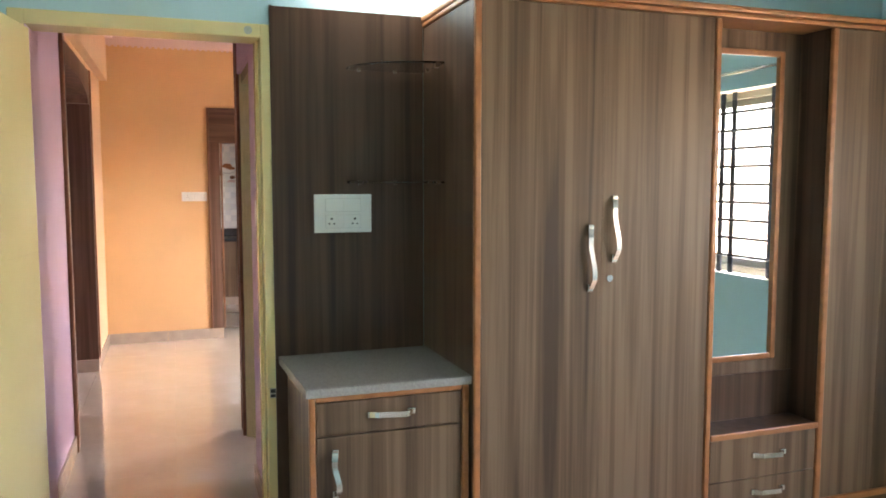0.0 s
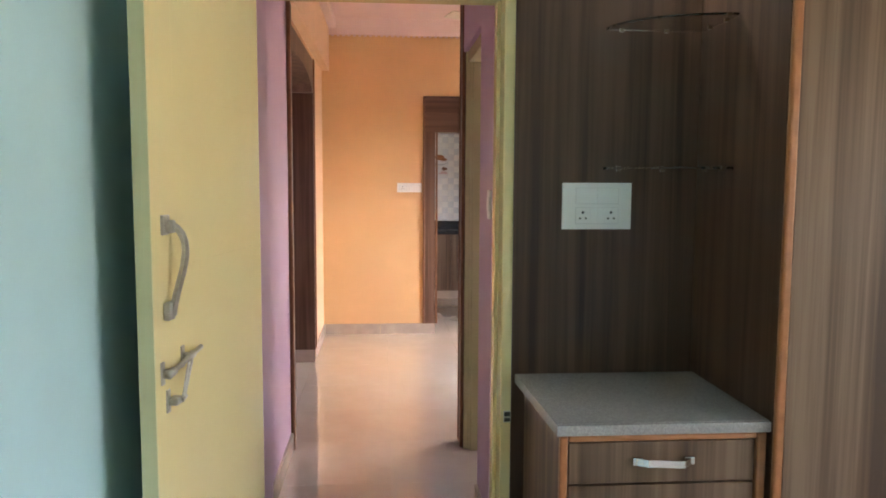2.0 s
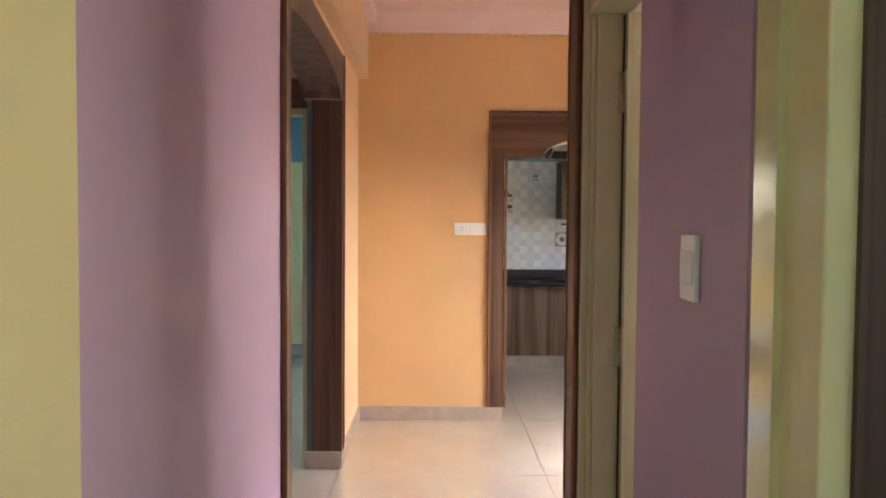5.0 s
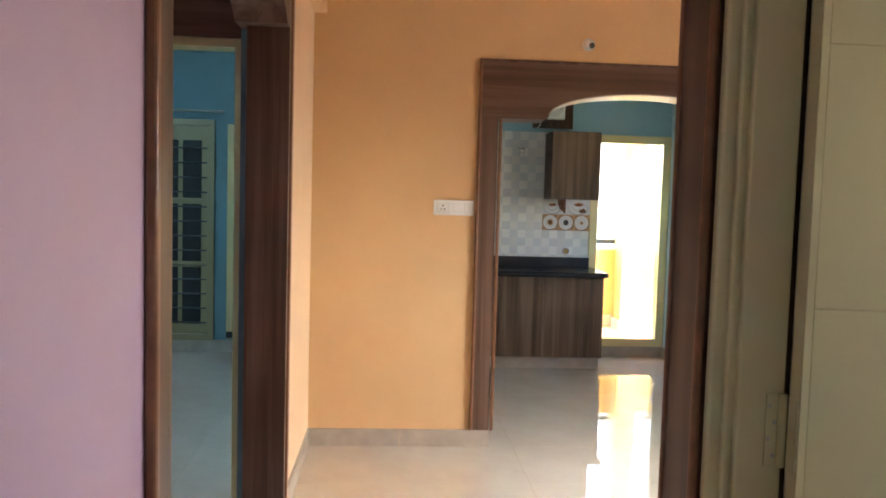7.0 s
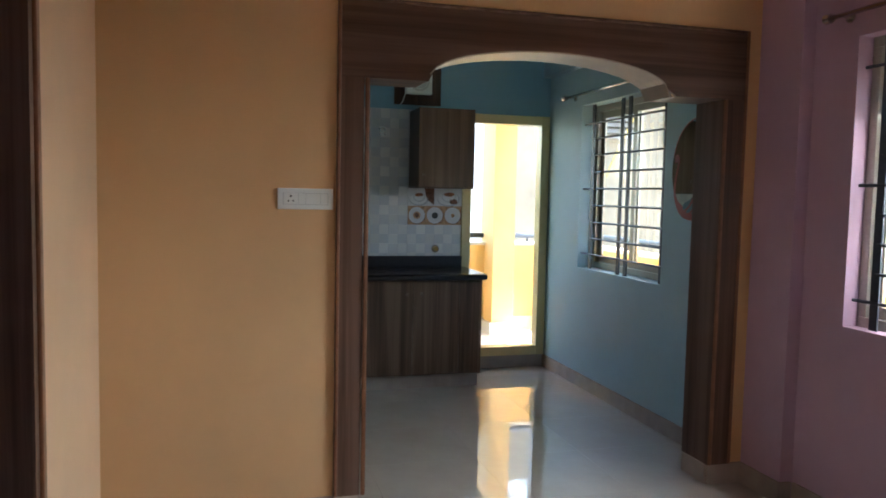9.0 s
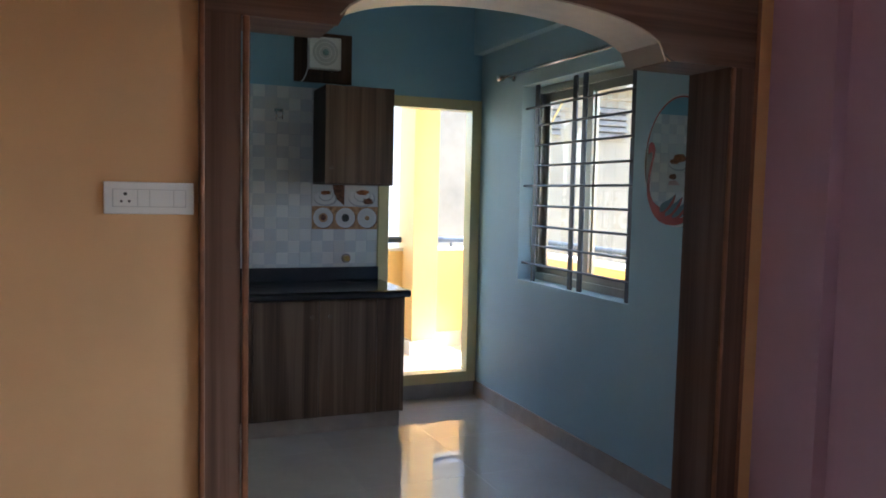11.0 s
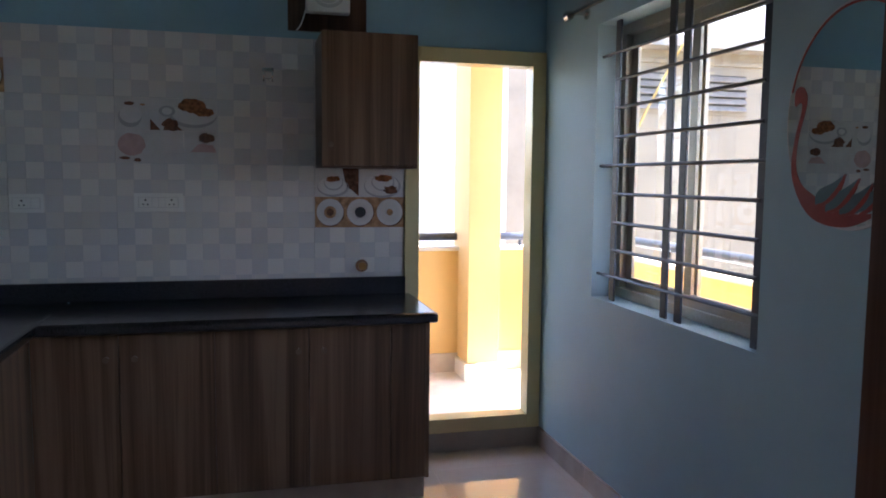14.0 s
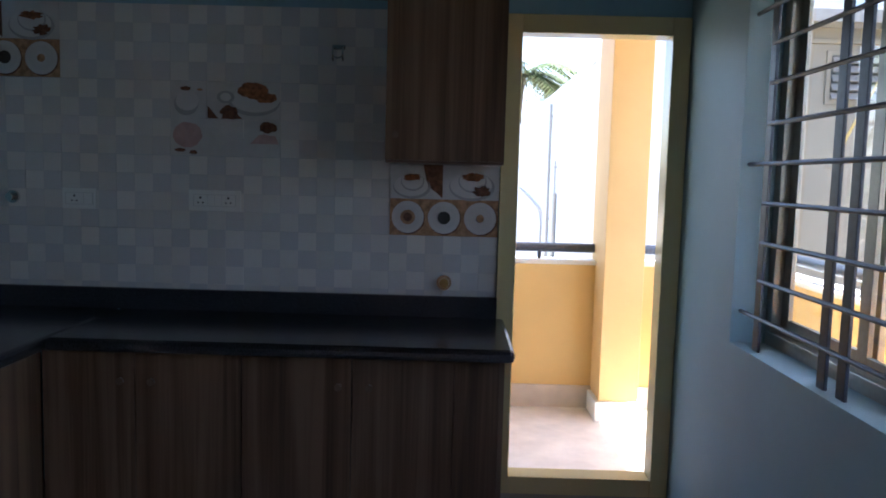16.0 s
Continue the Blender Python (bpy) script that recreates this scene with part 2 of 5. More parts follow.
def rod(bm, a, b, r, n=12, r2=None):
    """A round bar from a to b."""
    a, b = Vector(a), Vector(b)
    m = Matrix.Translation((a + b) / 2) @ (b - a).to_track_quat("Z", "Y").to_matrix().to_4x4()
    bmesh.ops.create_cone(bm, cap_ends=True, segments=n, radius1=r, radius2=r if r2 is None else r2, depth=(b - a).length, matrix=m)
    return bm


def R(*a, **k):
    return rod(bmesh.new(), *a, **k)


def sweep(bm, pts, wide, thick, across):
    """A flat strip of constant section along a line of points; across: the direction of its width."""
    pts, across, rings = [Vector(p) for p in pts], Vector(across).normalized(), []
    for i, p in enumerate(pts):
        d = (pts[min(i + 1, len(pts) - 1)] - pts[max(i - 1, 0)]).normalized()
        n = d.cross(across).normalized()
        rings.append([bm.verts.new(p + across * sx * wide / 2 + n * sy * thick / 2) for sx, sy in ((-1, -1), (1, -1), (1, 1), (-1, 1))])
    for a, b in zip(rings, rings[1:]):
        for i in range(4):
            bm.faces.new((a[i], a[(i + 1) % 4], b[(i + 1) % 4], b[i]))
    bm.faces.new(rings[0][::-1])
    bm.faces.new(rings[-1])
    bmesh.ops.recalc_face_normals(bm, faces=bm.faces[:])
    return bm


def mesh_of(name, bm, materials, smooth=False):
    me = bpy.data.meshes.new(name)
    bm.to_mesh(me)
    bm.free()
    for m in materials if isinstance(materials, (list, tuple)) else [materials]:
        me.materials.append(m)
    if smooth:
        for p in me.polygons:
            p.use_smooth = True
    return me


def part(name, bm, material, parent, label="", smooth=False):
    ob = new(name, mesh_of(name, bm, material, smooth))
    ob.parent = parent
    up = Matrix.Translation(parent["base"]) if "base" in parent else Matrix.Identity(4)
    ob.matrix_parent_inverse = up.inverted()
    if label:
        ob["label"] = label
    return ob


GROUPS = {"glass_shelf": "alcove shelves", "curtain_rod": "window curtain rods", "ceiling_fan": "ceiling fans", "base_cabinet": "kitchen base cabinets", "drain_pipe": "pipes on the boundary wall",
          "palm_tree": "palms outside", "broadleaf_tree": "trees beyond the balcony", "socket_plate": "kitchen sockets", "switch_plate": "wall switches", "balcony_rail": "balcony rails"}


def thing(name, base, label, category, group=""):
    ob = new(name)
    ob.location = base
    ob.empty_display_size = 0.1
    ob["base"] = base
    return tagged(ob, label, category, group or GROUPS.get(name, ""))


def struct(name, bm, material, label="", category=""):
    ob = new(name, mesh_of(name, bm, material))
    return tagged(ob, label, category, kind="structure")


def wall(name, axis, c0, c1, a0, a1, z0, z1, holes, low, high, label, edge=None):
    """A wall of thickness c0..c1 along axis ('x' or 'y') with openings (a, b, za, zb). low, high: the paint on its two faces."""
    bm = bmesh.new()

    def piece(p, q, u, v):
        if q - p > 1e-4 and v - u > 1e-4:
            box(bm, *((p, q, c0, c1) if axis == "x" else (c0, c1, p, q)), u, v)
    at = a0
    for a, b, za, zb in sorted(holes):
        piece(at, a, z0, z1)
        piece(a, b, z0, za)
        piece(a, b, zb, z1)
        at = b
    piece(at, a1, z0, z1)
    k = 1 if axis == "x" else 0
    for f in bm.faces:
        f.normal_update()
        f.material_index = 1 if f.normal[k] > 0.5 else 0 if f.normal[k] < -0.5 else 2
    return struct(name, bm, [low, high, edge or low], label, "wall")


# ---- the large structure ----
CEIL = 2.92
wall("wall_bedroom_north", "x", -4.70, -4.44, -1.22, 3.4, 0, CEIL, [(-0.84, 0.077, 0, 2.137)], CYAN, PINK, "plastered wall painted cyan in the bedroom and mauve in the passage", PINK)
wall("wall_bedroom_west", "y", -1.22, -1.02, -8.8, -4.70, 0, CEIL, [], CYAN, CYAN, "smooth pale cyan painted plaster wall beside the door")
wall("wall_bedroom_east", "y", 3.2, 3.4, -8.8, -4.70, 0, CEIL, [(-8.30, -6.27, 0.92, 2.14)], CYAN, OCHRE, "cyan painted plaster wall with a barred window", WHITE)
wall("wall_bedroom_south", "x", -8.8, -8.6, -1.02, 3.2, 0, CEIL, [], OCHRE, CYAN, "plain cyan painted plaster wall closing the bedroom")
wall("wall_passage_west", "y", -1.06, -0.878, -4.44, -3.03, 0, CEIL, [], WHITE, PINK, "smooth mauve painted plaster wall of the passage")
wall("wall_passage_east", "y", 0.055, 0.20, -4.44, -3.10, 0, CEIL, [(-3.86, -3.10, 0, 2.16)], PINK, WHITE, "mauve painted wall of the passage with a cream door")
# unseen wall; its opening is added only to let light onto the door
wall("wall_bath_east", "y", 2.15, 2.31, -4.44, -3.10, 0, CEIL, [(-4.02, -3.54, 1.5, 2.0)], WHITE, OCHRE, "unseen white wall of the small room with an opening added for light")
wall("wall_hall_south", "x", -3.10, -2.98, 0.20, 2.15, 0, CEIL, [], WHITE, PEACH, "peach painted plaster wall of the hall")
wall("wall_hall_east", "y", 2.15, 2.31, -3.10, 0, 0, CEIL, [(-1.75, -0.545, 0.89, 2.14)], PINK, OCHRE, "mauve painted hall wall with a barred window", PINK)
wall("wall_kitchen_east", "y", 2.11, 2.31, 0.20, 2.66, 0, CEIL, [(0.875, 2.048, 0.90, 2.115)], PALE, OCHRE, "pale blue painted kitchen wall with a barred window", PALE)
wall("wall_north", "x", 2.66, 2.86, -1.0, 2.31, 0, CEIL, [(1.36, 2.105, 0, 2.086)], BLUE, OCHRE, "blue painted kitchen back wall with a balcony doorway")
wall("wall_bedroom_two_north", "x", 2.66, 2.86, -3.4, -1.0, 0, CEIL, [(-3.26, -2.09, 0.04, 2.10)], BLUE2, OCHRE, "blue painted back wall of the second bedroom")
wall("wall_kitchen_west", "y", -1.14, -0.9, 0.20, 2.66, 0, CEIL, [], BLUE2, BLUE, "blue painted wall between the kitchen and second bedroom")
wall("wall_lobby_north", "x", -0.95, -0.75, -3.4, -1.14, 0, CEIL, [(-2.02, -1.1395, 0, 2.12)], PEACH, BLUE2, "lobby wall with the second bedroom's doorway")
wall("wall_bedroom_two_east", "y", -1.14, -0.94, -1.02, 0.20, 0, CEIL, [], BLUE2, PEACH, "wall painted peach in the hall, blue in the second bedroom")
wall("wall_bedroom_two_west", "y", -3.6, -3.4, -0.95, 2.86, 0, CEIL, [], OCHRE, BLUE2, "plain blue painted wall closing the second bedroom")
wall("wall_lobby_west", "y", -2.5, -2.3, -3.1, -0.95, 0, CEIL, [], WHITE, PINK, "plain mauve painted wall closing the lobby")
wall("wall_lobby_south", "x", -3.10, -2.98, -2.3, -1.06, 0, CEIL, [], WHITE, PINK, "plain mauve painted wall closing the lobby")
struct("column_hall", B(2.08, 2.15, -0.29, 0, 0, CEIL), PINK, "shallow mauve painted column beside the arch", "column")
struct("beam_hall", B(-0.94, -0.87, -2.79, 0, 2.47, CEIL), PEACH, "peach painted beam over the side arch", "beam")
struct("beam_kitchen", B(2.045, 2.11, 0.20, 2.66, 2.40, CEIL), PALE, "pale blue painted beam over the kitchen window", "beam")


def arch_top(x, a, b, spring, rise, shoulder_a, shoulder_b):
    """Height of an opening with level shoulders and a flattened curve between them."""
    p, q = a + shoulder_a, b - shoulder_b
    if x <= p or x >= q:
        return spring
    u = 2 * (x - p) / (q - p) - 1
    return spring + 0.012 + (rise - 0.012) * math.sqrt(max(0.0, 1 - abs(u) ** 2.0)) ** 0.95


def arched(bm, axis, c0, c1, a, b, top, curve, steps=56):
    """The solid over an arched opening, from the curve up to top."""
    xs = [a + (b - a) * i / steps for i in range(steps + 1)]
    P = (lambda u, c, z: (u, c, z)) if axis == "x" else (lambda u, c, z: (c, u, z))
    row = [[bm.verts.new(P(x, c, z)) for c, z in ((c0, curve(x)), (c1, curve(x)), (c1, top), (c0, top))] for x in xs]
    for r, s in zip(row, row[1:]):
        for i in range(4):
            f = bm.faces.new((r[i], s[i], s[(i + 1) % 4], r[(i + 1) % 4]))
            f.material_index = i
    bm.faces.new(row[0]), bm.faces.new(row[-1][::-1])
    return bm


def main_curve(x):
    return arch_top(x, 0.135, 1.877, 1.918, 0.165, 0.26, 0.30)


def side_curve(y):
    return arch_top(y, -3.01, -1.085, 2.15, 0.13, 0.10, 0.10)


# the wall between hall and kitchen, with its arch
bm = bmesh.new()
box(bm, -0.94, 0.10, 0, 0.20, 0, CEIL)
box(bm, 1.89, 2.31, 0, 0.20, 0, CEIL)
for f in bm.faces:
    f.normal_update()
    f.material_index = 1 if f.normal.y > 0.5 else 0
struct("wall_hall_north", bm, [ORANGE, BLUE], "apricot painted hall wall beside the kitchen arch", "wall")
struct("wall_over_arch", arched(bmesh.new(), "x", 0.0, 0.20, 0.10, 1.89, CEIL, lambda x: main_curve(x) if 0.135 < x < 1.877 else 1.918), [TRIMFLAT, BLUE, BLUE, ORANGE], "painted wall above the kitchen arch", "wall")
bm = arched(bmesh.new(), "y", -1.14, -0.94, -3.01, -1.02, CEIL, lambda y: side_curve(y) if -3.01 < y < -1.085 else 2.15)
struct("wall_over_side_arch", bm, [TRIMWOOD, PEACH, PEACH, PINK], "painted wall above the side arch", "wall")

# ceilings and the cornice
struct("ceiling_bedroom", B(-1.22, 3.4, -8.8, -4.44, CEIL, CEIL + 0.15), CEILBLUE, "plain pale painted bedroom ceiling", "ceiling")
struct("ceiling_hall", B(-2.5, 2.31, -4.44, 0, CEIL, CEIL + 0.15), CEILPINK, "pink painted hall ceiling", "ceiling")
struct("ceiling_kitchen", B(-3.6, 2.31, 0, 2.86, CEIL, CEIL + 0.15), CEILBLUE, "pale blue painted kitchen ceiling", "ceiling")
def cove(bm, x0, x1, deep, low):
    """A hollow plaster cove along x between wall and ceiling."""
    arc = [(-deep + deep * math.cos(a) * 0.97, CEIL - (CEIL - low) + (CEIL - low) * (1 - math.sin(math.pi / 2 - a))) for a in [math.pi / 2 * k / 10 for k in range(11)]]
    rings = [[bm.verts.new((x, y, z)) for y, z in [(0, low)] + arc + [(-deep, CEIL), (0, CEIL)]] for x in (x0, x1)]
    n = len(rings[0])
    for k in range(n):
        bm.faces.new((rings[0][k], rings[0][(k + 1) % n], rings[1][(k + 1) % n], rings[1][k]))
    bm.faces.new(rings[0][::-1]), bm.faces.new(rings[1])
    bmesh.ops.remove_doubles(bm, verts=bm.verts[:], dist=0.0005)
    bmesh.ops.recalc_face_normals(bm, faces=bm.faces[:])


bm = bmesh.new()
cove(bm, -0.87, 2.08, 0.13, 2.80)
for i in range(59):
    x = -0.85 + i * 0.05
    box(bm, x, x + 0.026, -0.014, -0.001, 2.786, 2.8, 0.004)
struct("cornice", bm, CEILPINK, "pink moulded plaster cornice with small blocks", "cornice")
bm = bmesh.new()
box(bm, -0.87, -0.80, -2.98, -0.11, 2.84, CEIL, 0.01)
struct("cornice_side", bm, CEILPINK, "pink moulded plaster cornice along the beam", "cornice")

# sub-floor under the tiles
struct("floor_base", B(-4.0, 3.4, -8.8, 2.86, -0.25, -0.011), GROUT, "cement bed under the floor tiles", "floor")


# ---- brown arch linings ----
def lip(bm, x0, x1, y0, y1, z0, z1):
    return box(bm, x0, x1, y0, y1, z0, z1, 0.006)


arch = thing("kitchen_arch", (1.0, 0.1, 0.1), "brown wood laminate arch surround between hall and kitchen", "arch surround")
part("jamb", B(0.098, 0.114, -0.016, 0.209, 0.1, 1.918), TRIMWOOD, arch)
part("jamb", B(1.872, 1.8925, -0.016, 0.209, 0.1, 1.918), TRIMWOOD, arch)
part("casing", B(0.0, 0.098, -0.016, 0.0, 0.1, 1.918), TRIMWOOD, arch)
part("casing", B(1.8925, 2.005, -0.016, 0.0, 0.1, 1.918), TRIMWOOD, arch)
part("head_casing", arched(bmesh.new(), "x", -0.016, -0.001, 0.0, 2.005, 2.252, main_curve), TRIMFLAT, arch)
part("kitchen_side_casing", arched(bmesh.new(), "x", 0.201, 0.212, 0.06, 1.95, 2.20, main_curve), TRIMFLAT, arch)
part("edge_moulding", lip(bmesh.new(), 0.0, 0.016, -0.022, 0.0, 0.1, 2.252), LIP2, arch, "brown edge moulding")
part("edge_moulding", lip(bmesh.new(), 1.989, 2.005, -0.022, 0.0, 0.1, 2.252), LIP2, arch, "brown edge moulding")
part("edge_moulding", lip(bmesh.new(), 0.016, 1.989, -0.022, 0.0, 2.236, 2.252), TRIMWOOD, arch)
part("edge_moulding", lip(bmesh.new(), 0.118, 0.138, -0.024, -0.016, 0.1, 1.918), LIP2, arch, "brown edge moulding")
part("edge_moulding", lip(bmesh.new(), 1.874, 1.894, -0.024, -0.016, 0.1, 1.918), LIP2, arch, "brown edge moulding")
bm = bmesh.new()
sweep(bm, [(x, 0.0965, main_curve(x) - 0.004) for x in [0.40 + (1.577 - 0.40) * i / 40 for i in range(41)]], 0.226, 0.006, (0, 1, 0))
part("soffit", bm, SOFFIT, arch, "pale painted curved soffit")

side = thing("side_arch", (-1.0, -1.9, 0.1), "brown wood laminate arch surround towards the lobby", "arch surround")
part("jamb", B(-1.104, -0.925, -1.085, -1.02, 0.1, 2.15), TRIMWOOD, side)
part("jamb", B(-1.08, -0.862, -3.0295, -3.011, 0.0, 2.41), TRIMWOOD, side)
part("casing", B(-0.8775, -0.862, -3.10, -3.030, 0.0, 2.41), TRIMWOOD, side)
part("head_casing", arched(bmesh.new(), "y", -0.94, -0.925, -3.01, -1.02, 2.41, side_curve), TRIMWOOD, side)
part("edge_moulding", lip(bmesh.new(), -0.94, -0.915, -1.045, -1.005, 0.1, 2.42), LIP2, side, "brown edge moulding")
part("edge_moulding", lip(bmesh.new(), -0.8775, -0.856, -3.118, -3.092, 0.0, 2.42), LIP2, side, "brown edge moulding")

post = thing("passage_end_post", (0.1, -3.04, 0.0), "brown wood laminate cladding on the passage wall's end", "wall cladding")
part("cladding", B(0.054, 0.20, -3.12, -2.982, 0.0, CEIL - 0.01), TRIMWOOD, post)
part("edge_moulding", lip(bmesh.new(), 0.048, 0.064, -3.128, -3.112, 0.0, 2.5), LIP2, post)
part("edge_moulding", lip(bmesh.new(), 0.048, 0.064, -2.99, -2.976, 0.0, 2.5), LIP2, post)


# ---- skirting ----
def skirting(name, runs, label="grey-beige tiled skirting along the wall"):
    base = new(name)
    tagged(base, label, "skirting", kind="structure")
    for x0, x1, y0, y1 in runs:
        along_x = (x1 - x0) > (y1 - y0)
        length = (x1 - x0) if along_x else (y1 - y0)
        n = max(1, round(length / 0.6))
        for i in range(n):
            u, v = i * length / n + 0.0012, (i + 1) * length / n - 0.0012
            bm = B(*((x0 + u, x0 + v, y0, y1) if along_x else (x0, x1, y0 + u, y0 + v)), 0.0, 0.1)
            ob = new("skirting_tile", mesh_of("skirting_tile", bm, SKIRT))
            ob.parent = base


skirting("skirting_hall", [(-0.928, 0.118, -0.014, 0), (0.100, 0.116, 0.0, 0.20), (1.877, 2.08, -0.014, 0), (1.868, 1.8895, 0.002, 0.20), (2.066, 2.08, -0.30, -0.014), (2.08, 2.136, -0.304, -0.29), (2.136, 2.15, -2.98, -0.304), (-0.94, -0.926, -1.085, 0), (-1.14, -0.94, -1.099, -1.085)])
skirting("skirting_passage", [(-0.878, -0.865, -4.44, -3.12), (0.041, 0.055, -4.44, -3.88)])
skirting("skirting_kitchen", [(2.096, 2.11, 0.214, 2.645), (1.36, 2.11, 2.645, 2.66), (1.90, 2.11, 0.20, 0.214)])
skirting("skirting_bedroom_two", [(-3.4, -1.14, 2.645, 2.66), (-1.154, -1.14, -0.75, 2.645)])


# ---- doors ----
def door_frame(name, x0, x1, y0, y1, top, w, label, material, sill=None, deep=True):
    """A painted timber frame round a doorway in a wall along x."""
    t = thing(name, ((x0 + x1) / 2, (y0 + y1) / 2, 0), label, "door frame")
    part("jamb", B(x0, x0 + w, y0, y1 if deep else y0 + 0.02, 0.0 if sill is None else sill, top, 0.004), material, t)
    part("jamb", B(x1 - w, x1, y0, y1, 0.0 if sill is None else sill, top, 0.004), material, t)
    part("head", B(x0 + w, x1 - w, y0, y1, top - w, top, 0.004), material, t)
    return t


bdf = door_frame("bedroom_door_frame", -0.84, 0.077, -4.712, -4.555, 2.139, 0.052, "cream gloss painted timber frame of the bedroom door", CREAM, deep=False)
part("door_stop", B(0.013, 0.025, -4.62, -4.555, 0, 2.087), CREAM, bdf)
struct("doorway_reveal", B(-0.84, -0.784, -4.69, -4.44, 0, 2.137), PINK, "mauve plaster reveal of the bedroom doorway", "wall")
sp = part("strike_plate", B(0.036, 0.060, -4.717, -4.7115, 0.664, 0.704, 0.001), STEEL, bdf, "dark grey metal strike plate")
part("strike_slot", B(0.038, 0.058, -4.7185, -4.717, 0.668, 0.680), HOLE, sp)
part("strike_slot", B(0.038, 0.058, -4.7185, -4.717, 0.686, 0.701), HOLE, sp)
part("bolt_hole", B(0.0118, 0.013, -4.606, -4.594, 1.008, 1.036), HOLE, bdf)
part("bolt_socket", R((-0.02, -4.716, 2.112), (-0.02, -4.70, 2.112), 0.016), STEEL, bdf)
part("hinge", B(-0.795, -0.786, -4.725, -4.66, 1.70, 1.80, 0.003), STEEL, bdf)
part("hinge", B(-0.795, -0.786, -4.725, -4.66, 0.30, 0.40, 0.003), STEEL, bdf)


def local_part(name, bm, material, parent, m, label="", smooth=False):
    bmesh.ops.transform(bm, matrix=m, verts=bm.verts)
    return part(name, bm, material, parent, label, smooth)


# the open bedroom door: built lying along -y from its hinge, then swung
swing = Matrix.Translation((-0.772, -4.712, 0)) @ Matrix.Rotation(radians(-8.1), 4, "Z")
leaf = thing("bedroom_door", (-0.84, -5.1, 0.008), "open cream gloss painted flush door with grey handle and bolt", "door")
L, T = 0.80, 0.034
for i, (z0, z1) in enumerate(((0.008, 0.62), (0.62012, 1.28), (1.28012, 1.69), (1.69012, 2.07))):
    local_part("panel", B(-T, 0.0, -L + 0.1336, 0.0, z0, z1, 0.00018), CREAM, leaf, swing)
local_part("stile", B(-T, 0.0, -L, -L + 0.1335, 0.008, 2.07, 0.0002), CREAM, leaf, swing)
local_part("edge_strip", B(-T - 0.002, 0.001, -L - 0.004, -L, 0.008, 2.07), CREAM2, leaf, swing, "pale cream door edge")
hd = local_part("handle", B(0.0, 0.007, -L + 0.048, -L + 0.086, 1.362, 1.408, 0.002), STEEL, leaf, swing, "grey metal bow handle")
local_part("boss", B(0.007, 0.022, -L + 0.062, -L + 0.086, 1.366, 1.396, 0.004), STEEL, hd, swing)
bm = bmesh.new()
pts = []
for i in range(29):
    u = i / 28
    w = math.sin(math.pi * u ** 0.56) ** 1.35
    pts.append((0.013 + 0.027 * w, -L + 0.074 + 0.018 * w, 1.388 - u * 0.215))
sweep(bm, pts, 0.016, 0.010, (0.25, 1, 0))
local_part("grip", bm, STEEL, hd, swing)
local_part("foot_plate", B(0.0, 0.016, -L + 0.050, -L + 0.084, 1.164, 1.206, 0.004), STEEL, hd, swing)
bolt = local_part("bolt", R((0.019, -L + 0.038, 1.043), (0.019, -L + 0.225, 1.066), 0.0062), STEEL, leaf, swing, "grey metal sliding bolt")
for y, z in ((0.036, 1.043), (0.150, 1.057)):
    br = local_part("bracket", B(0.0, 0.004, -L + y - 0.009, -L + y + 0.009, z - 0.026, z + 0.028, 0.0015), STEEL, bolt, swing)
    local_part("bracket_eye", R((0.019, -L + y - 0.008, z - 0.001), (0.019, -L + y + 0.022, z + 0.003), 0.0095), STEEL, br, swing, smooth=True)
    local_part("bracket_web", B(0.004, 0.014, -L + y - 0.006, -L + y + 0.010, z - 0.010, z + 0.010, 0.002), STEEL, br, swing)
hs = local_part("hasp", R((0.026, -L + 0.150, 1.052), (0.026, -L + 0.098, 0.972), 0.003), STEEL, bolt, swing)
local_part("hasp_side", R((0.026, -L + 0.128, 1.050), (0.026, -L + 0.088, 0.974), 0.003), STEEL, hs, swing)
local_part("hasp_tip", R((0.026, -L + 0.104, 0.974), (0.026, -L + 0.080, 0.970), 0.006), STEEL, hs, swing)
st = local_part("staple", B(0.0, 0.004, -L + 0.052, -L + 0.072, 0.945, 1.000, 0.0015), STEEL, bolt, swing)
local_part("staple_eye", B(0.004, 0.026, -L + 0.056, -L + 0.088, 0.962, 0.980, 0.004), STEEL, st, swing)

# the cream door of the passage, standing open into the small room beside it
bath = thing("passage_door", (0.15, -3.5, 0.0), "open pale cream panelled door with painted butt hinges", "door")
part("jamb", B(0.066, 0.20, -3.150, -3.1285, 0.0, 2.16, 0.005), CREAM2, bath)
part("jamb", B(0.088, 0.184, -3.165, -3.1505, 0.0, 2.16, 0.004), CREAM2, bath)
part("jamb", B(0.102, 0.182, -3.180, -3.1655, 0.0, 2.12, 0.003), CREAM2, bath)
# brown strip gives the hinge gap its shade by colour
part("gap_shade_strip", B(0.1845, 0.20, -3.160, -3.1505, 0.0, 2.12), TRIMWOOD, bath, "dark brown strip for the shaded gap at the jamb")
part("jamb", B(0.058, 0.20, -3.862, -3.835, 0.0, 2.16, 0.004), CREAM2, bath)
part("head", B(0.075, 0.20, -3.835, -3.1655, 2.10, 2.16, 0.004), CREAM2, bath)
lf = part("leaf", B(0.184, 0.96, -3.2225, -3.190, 0.005, 2.095, 0.002), CREAM2, bath)
part("leaf_edge", B(0.1845, 0.197, -3.2255, -3.2226, 0.005, 2.095), CREAM2, lf)
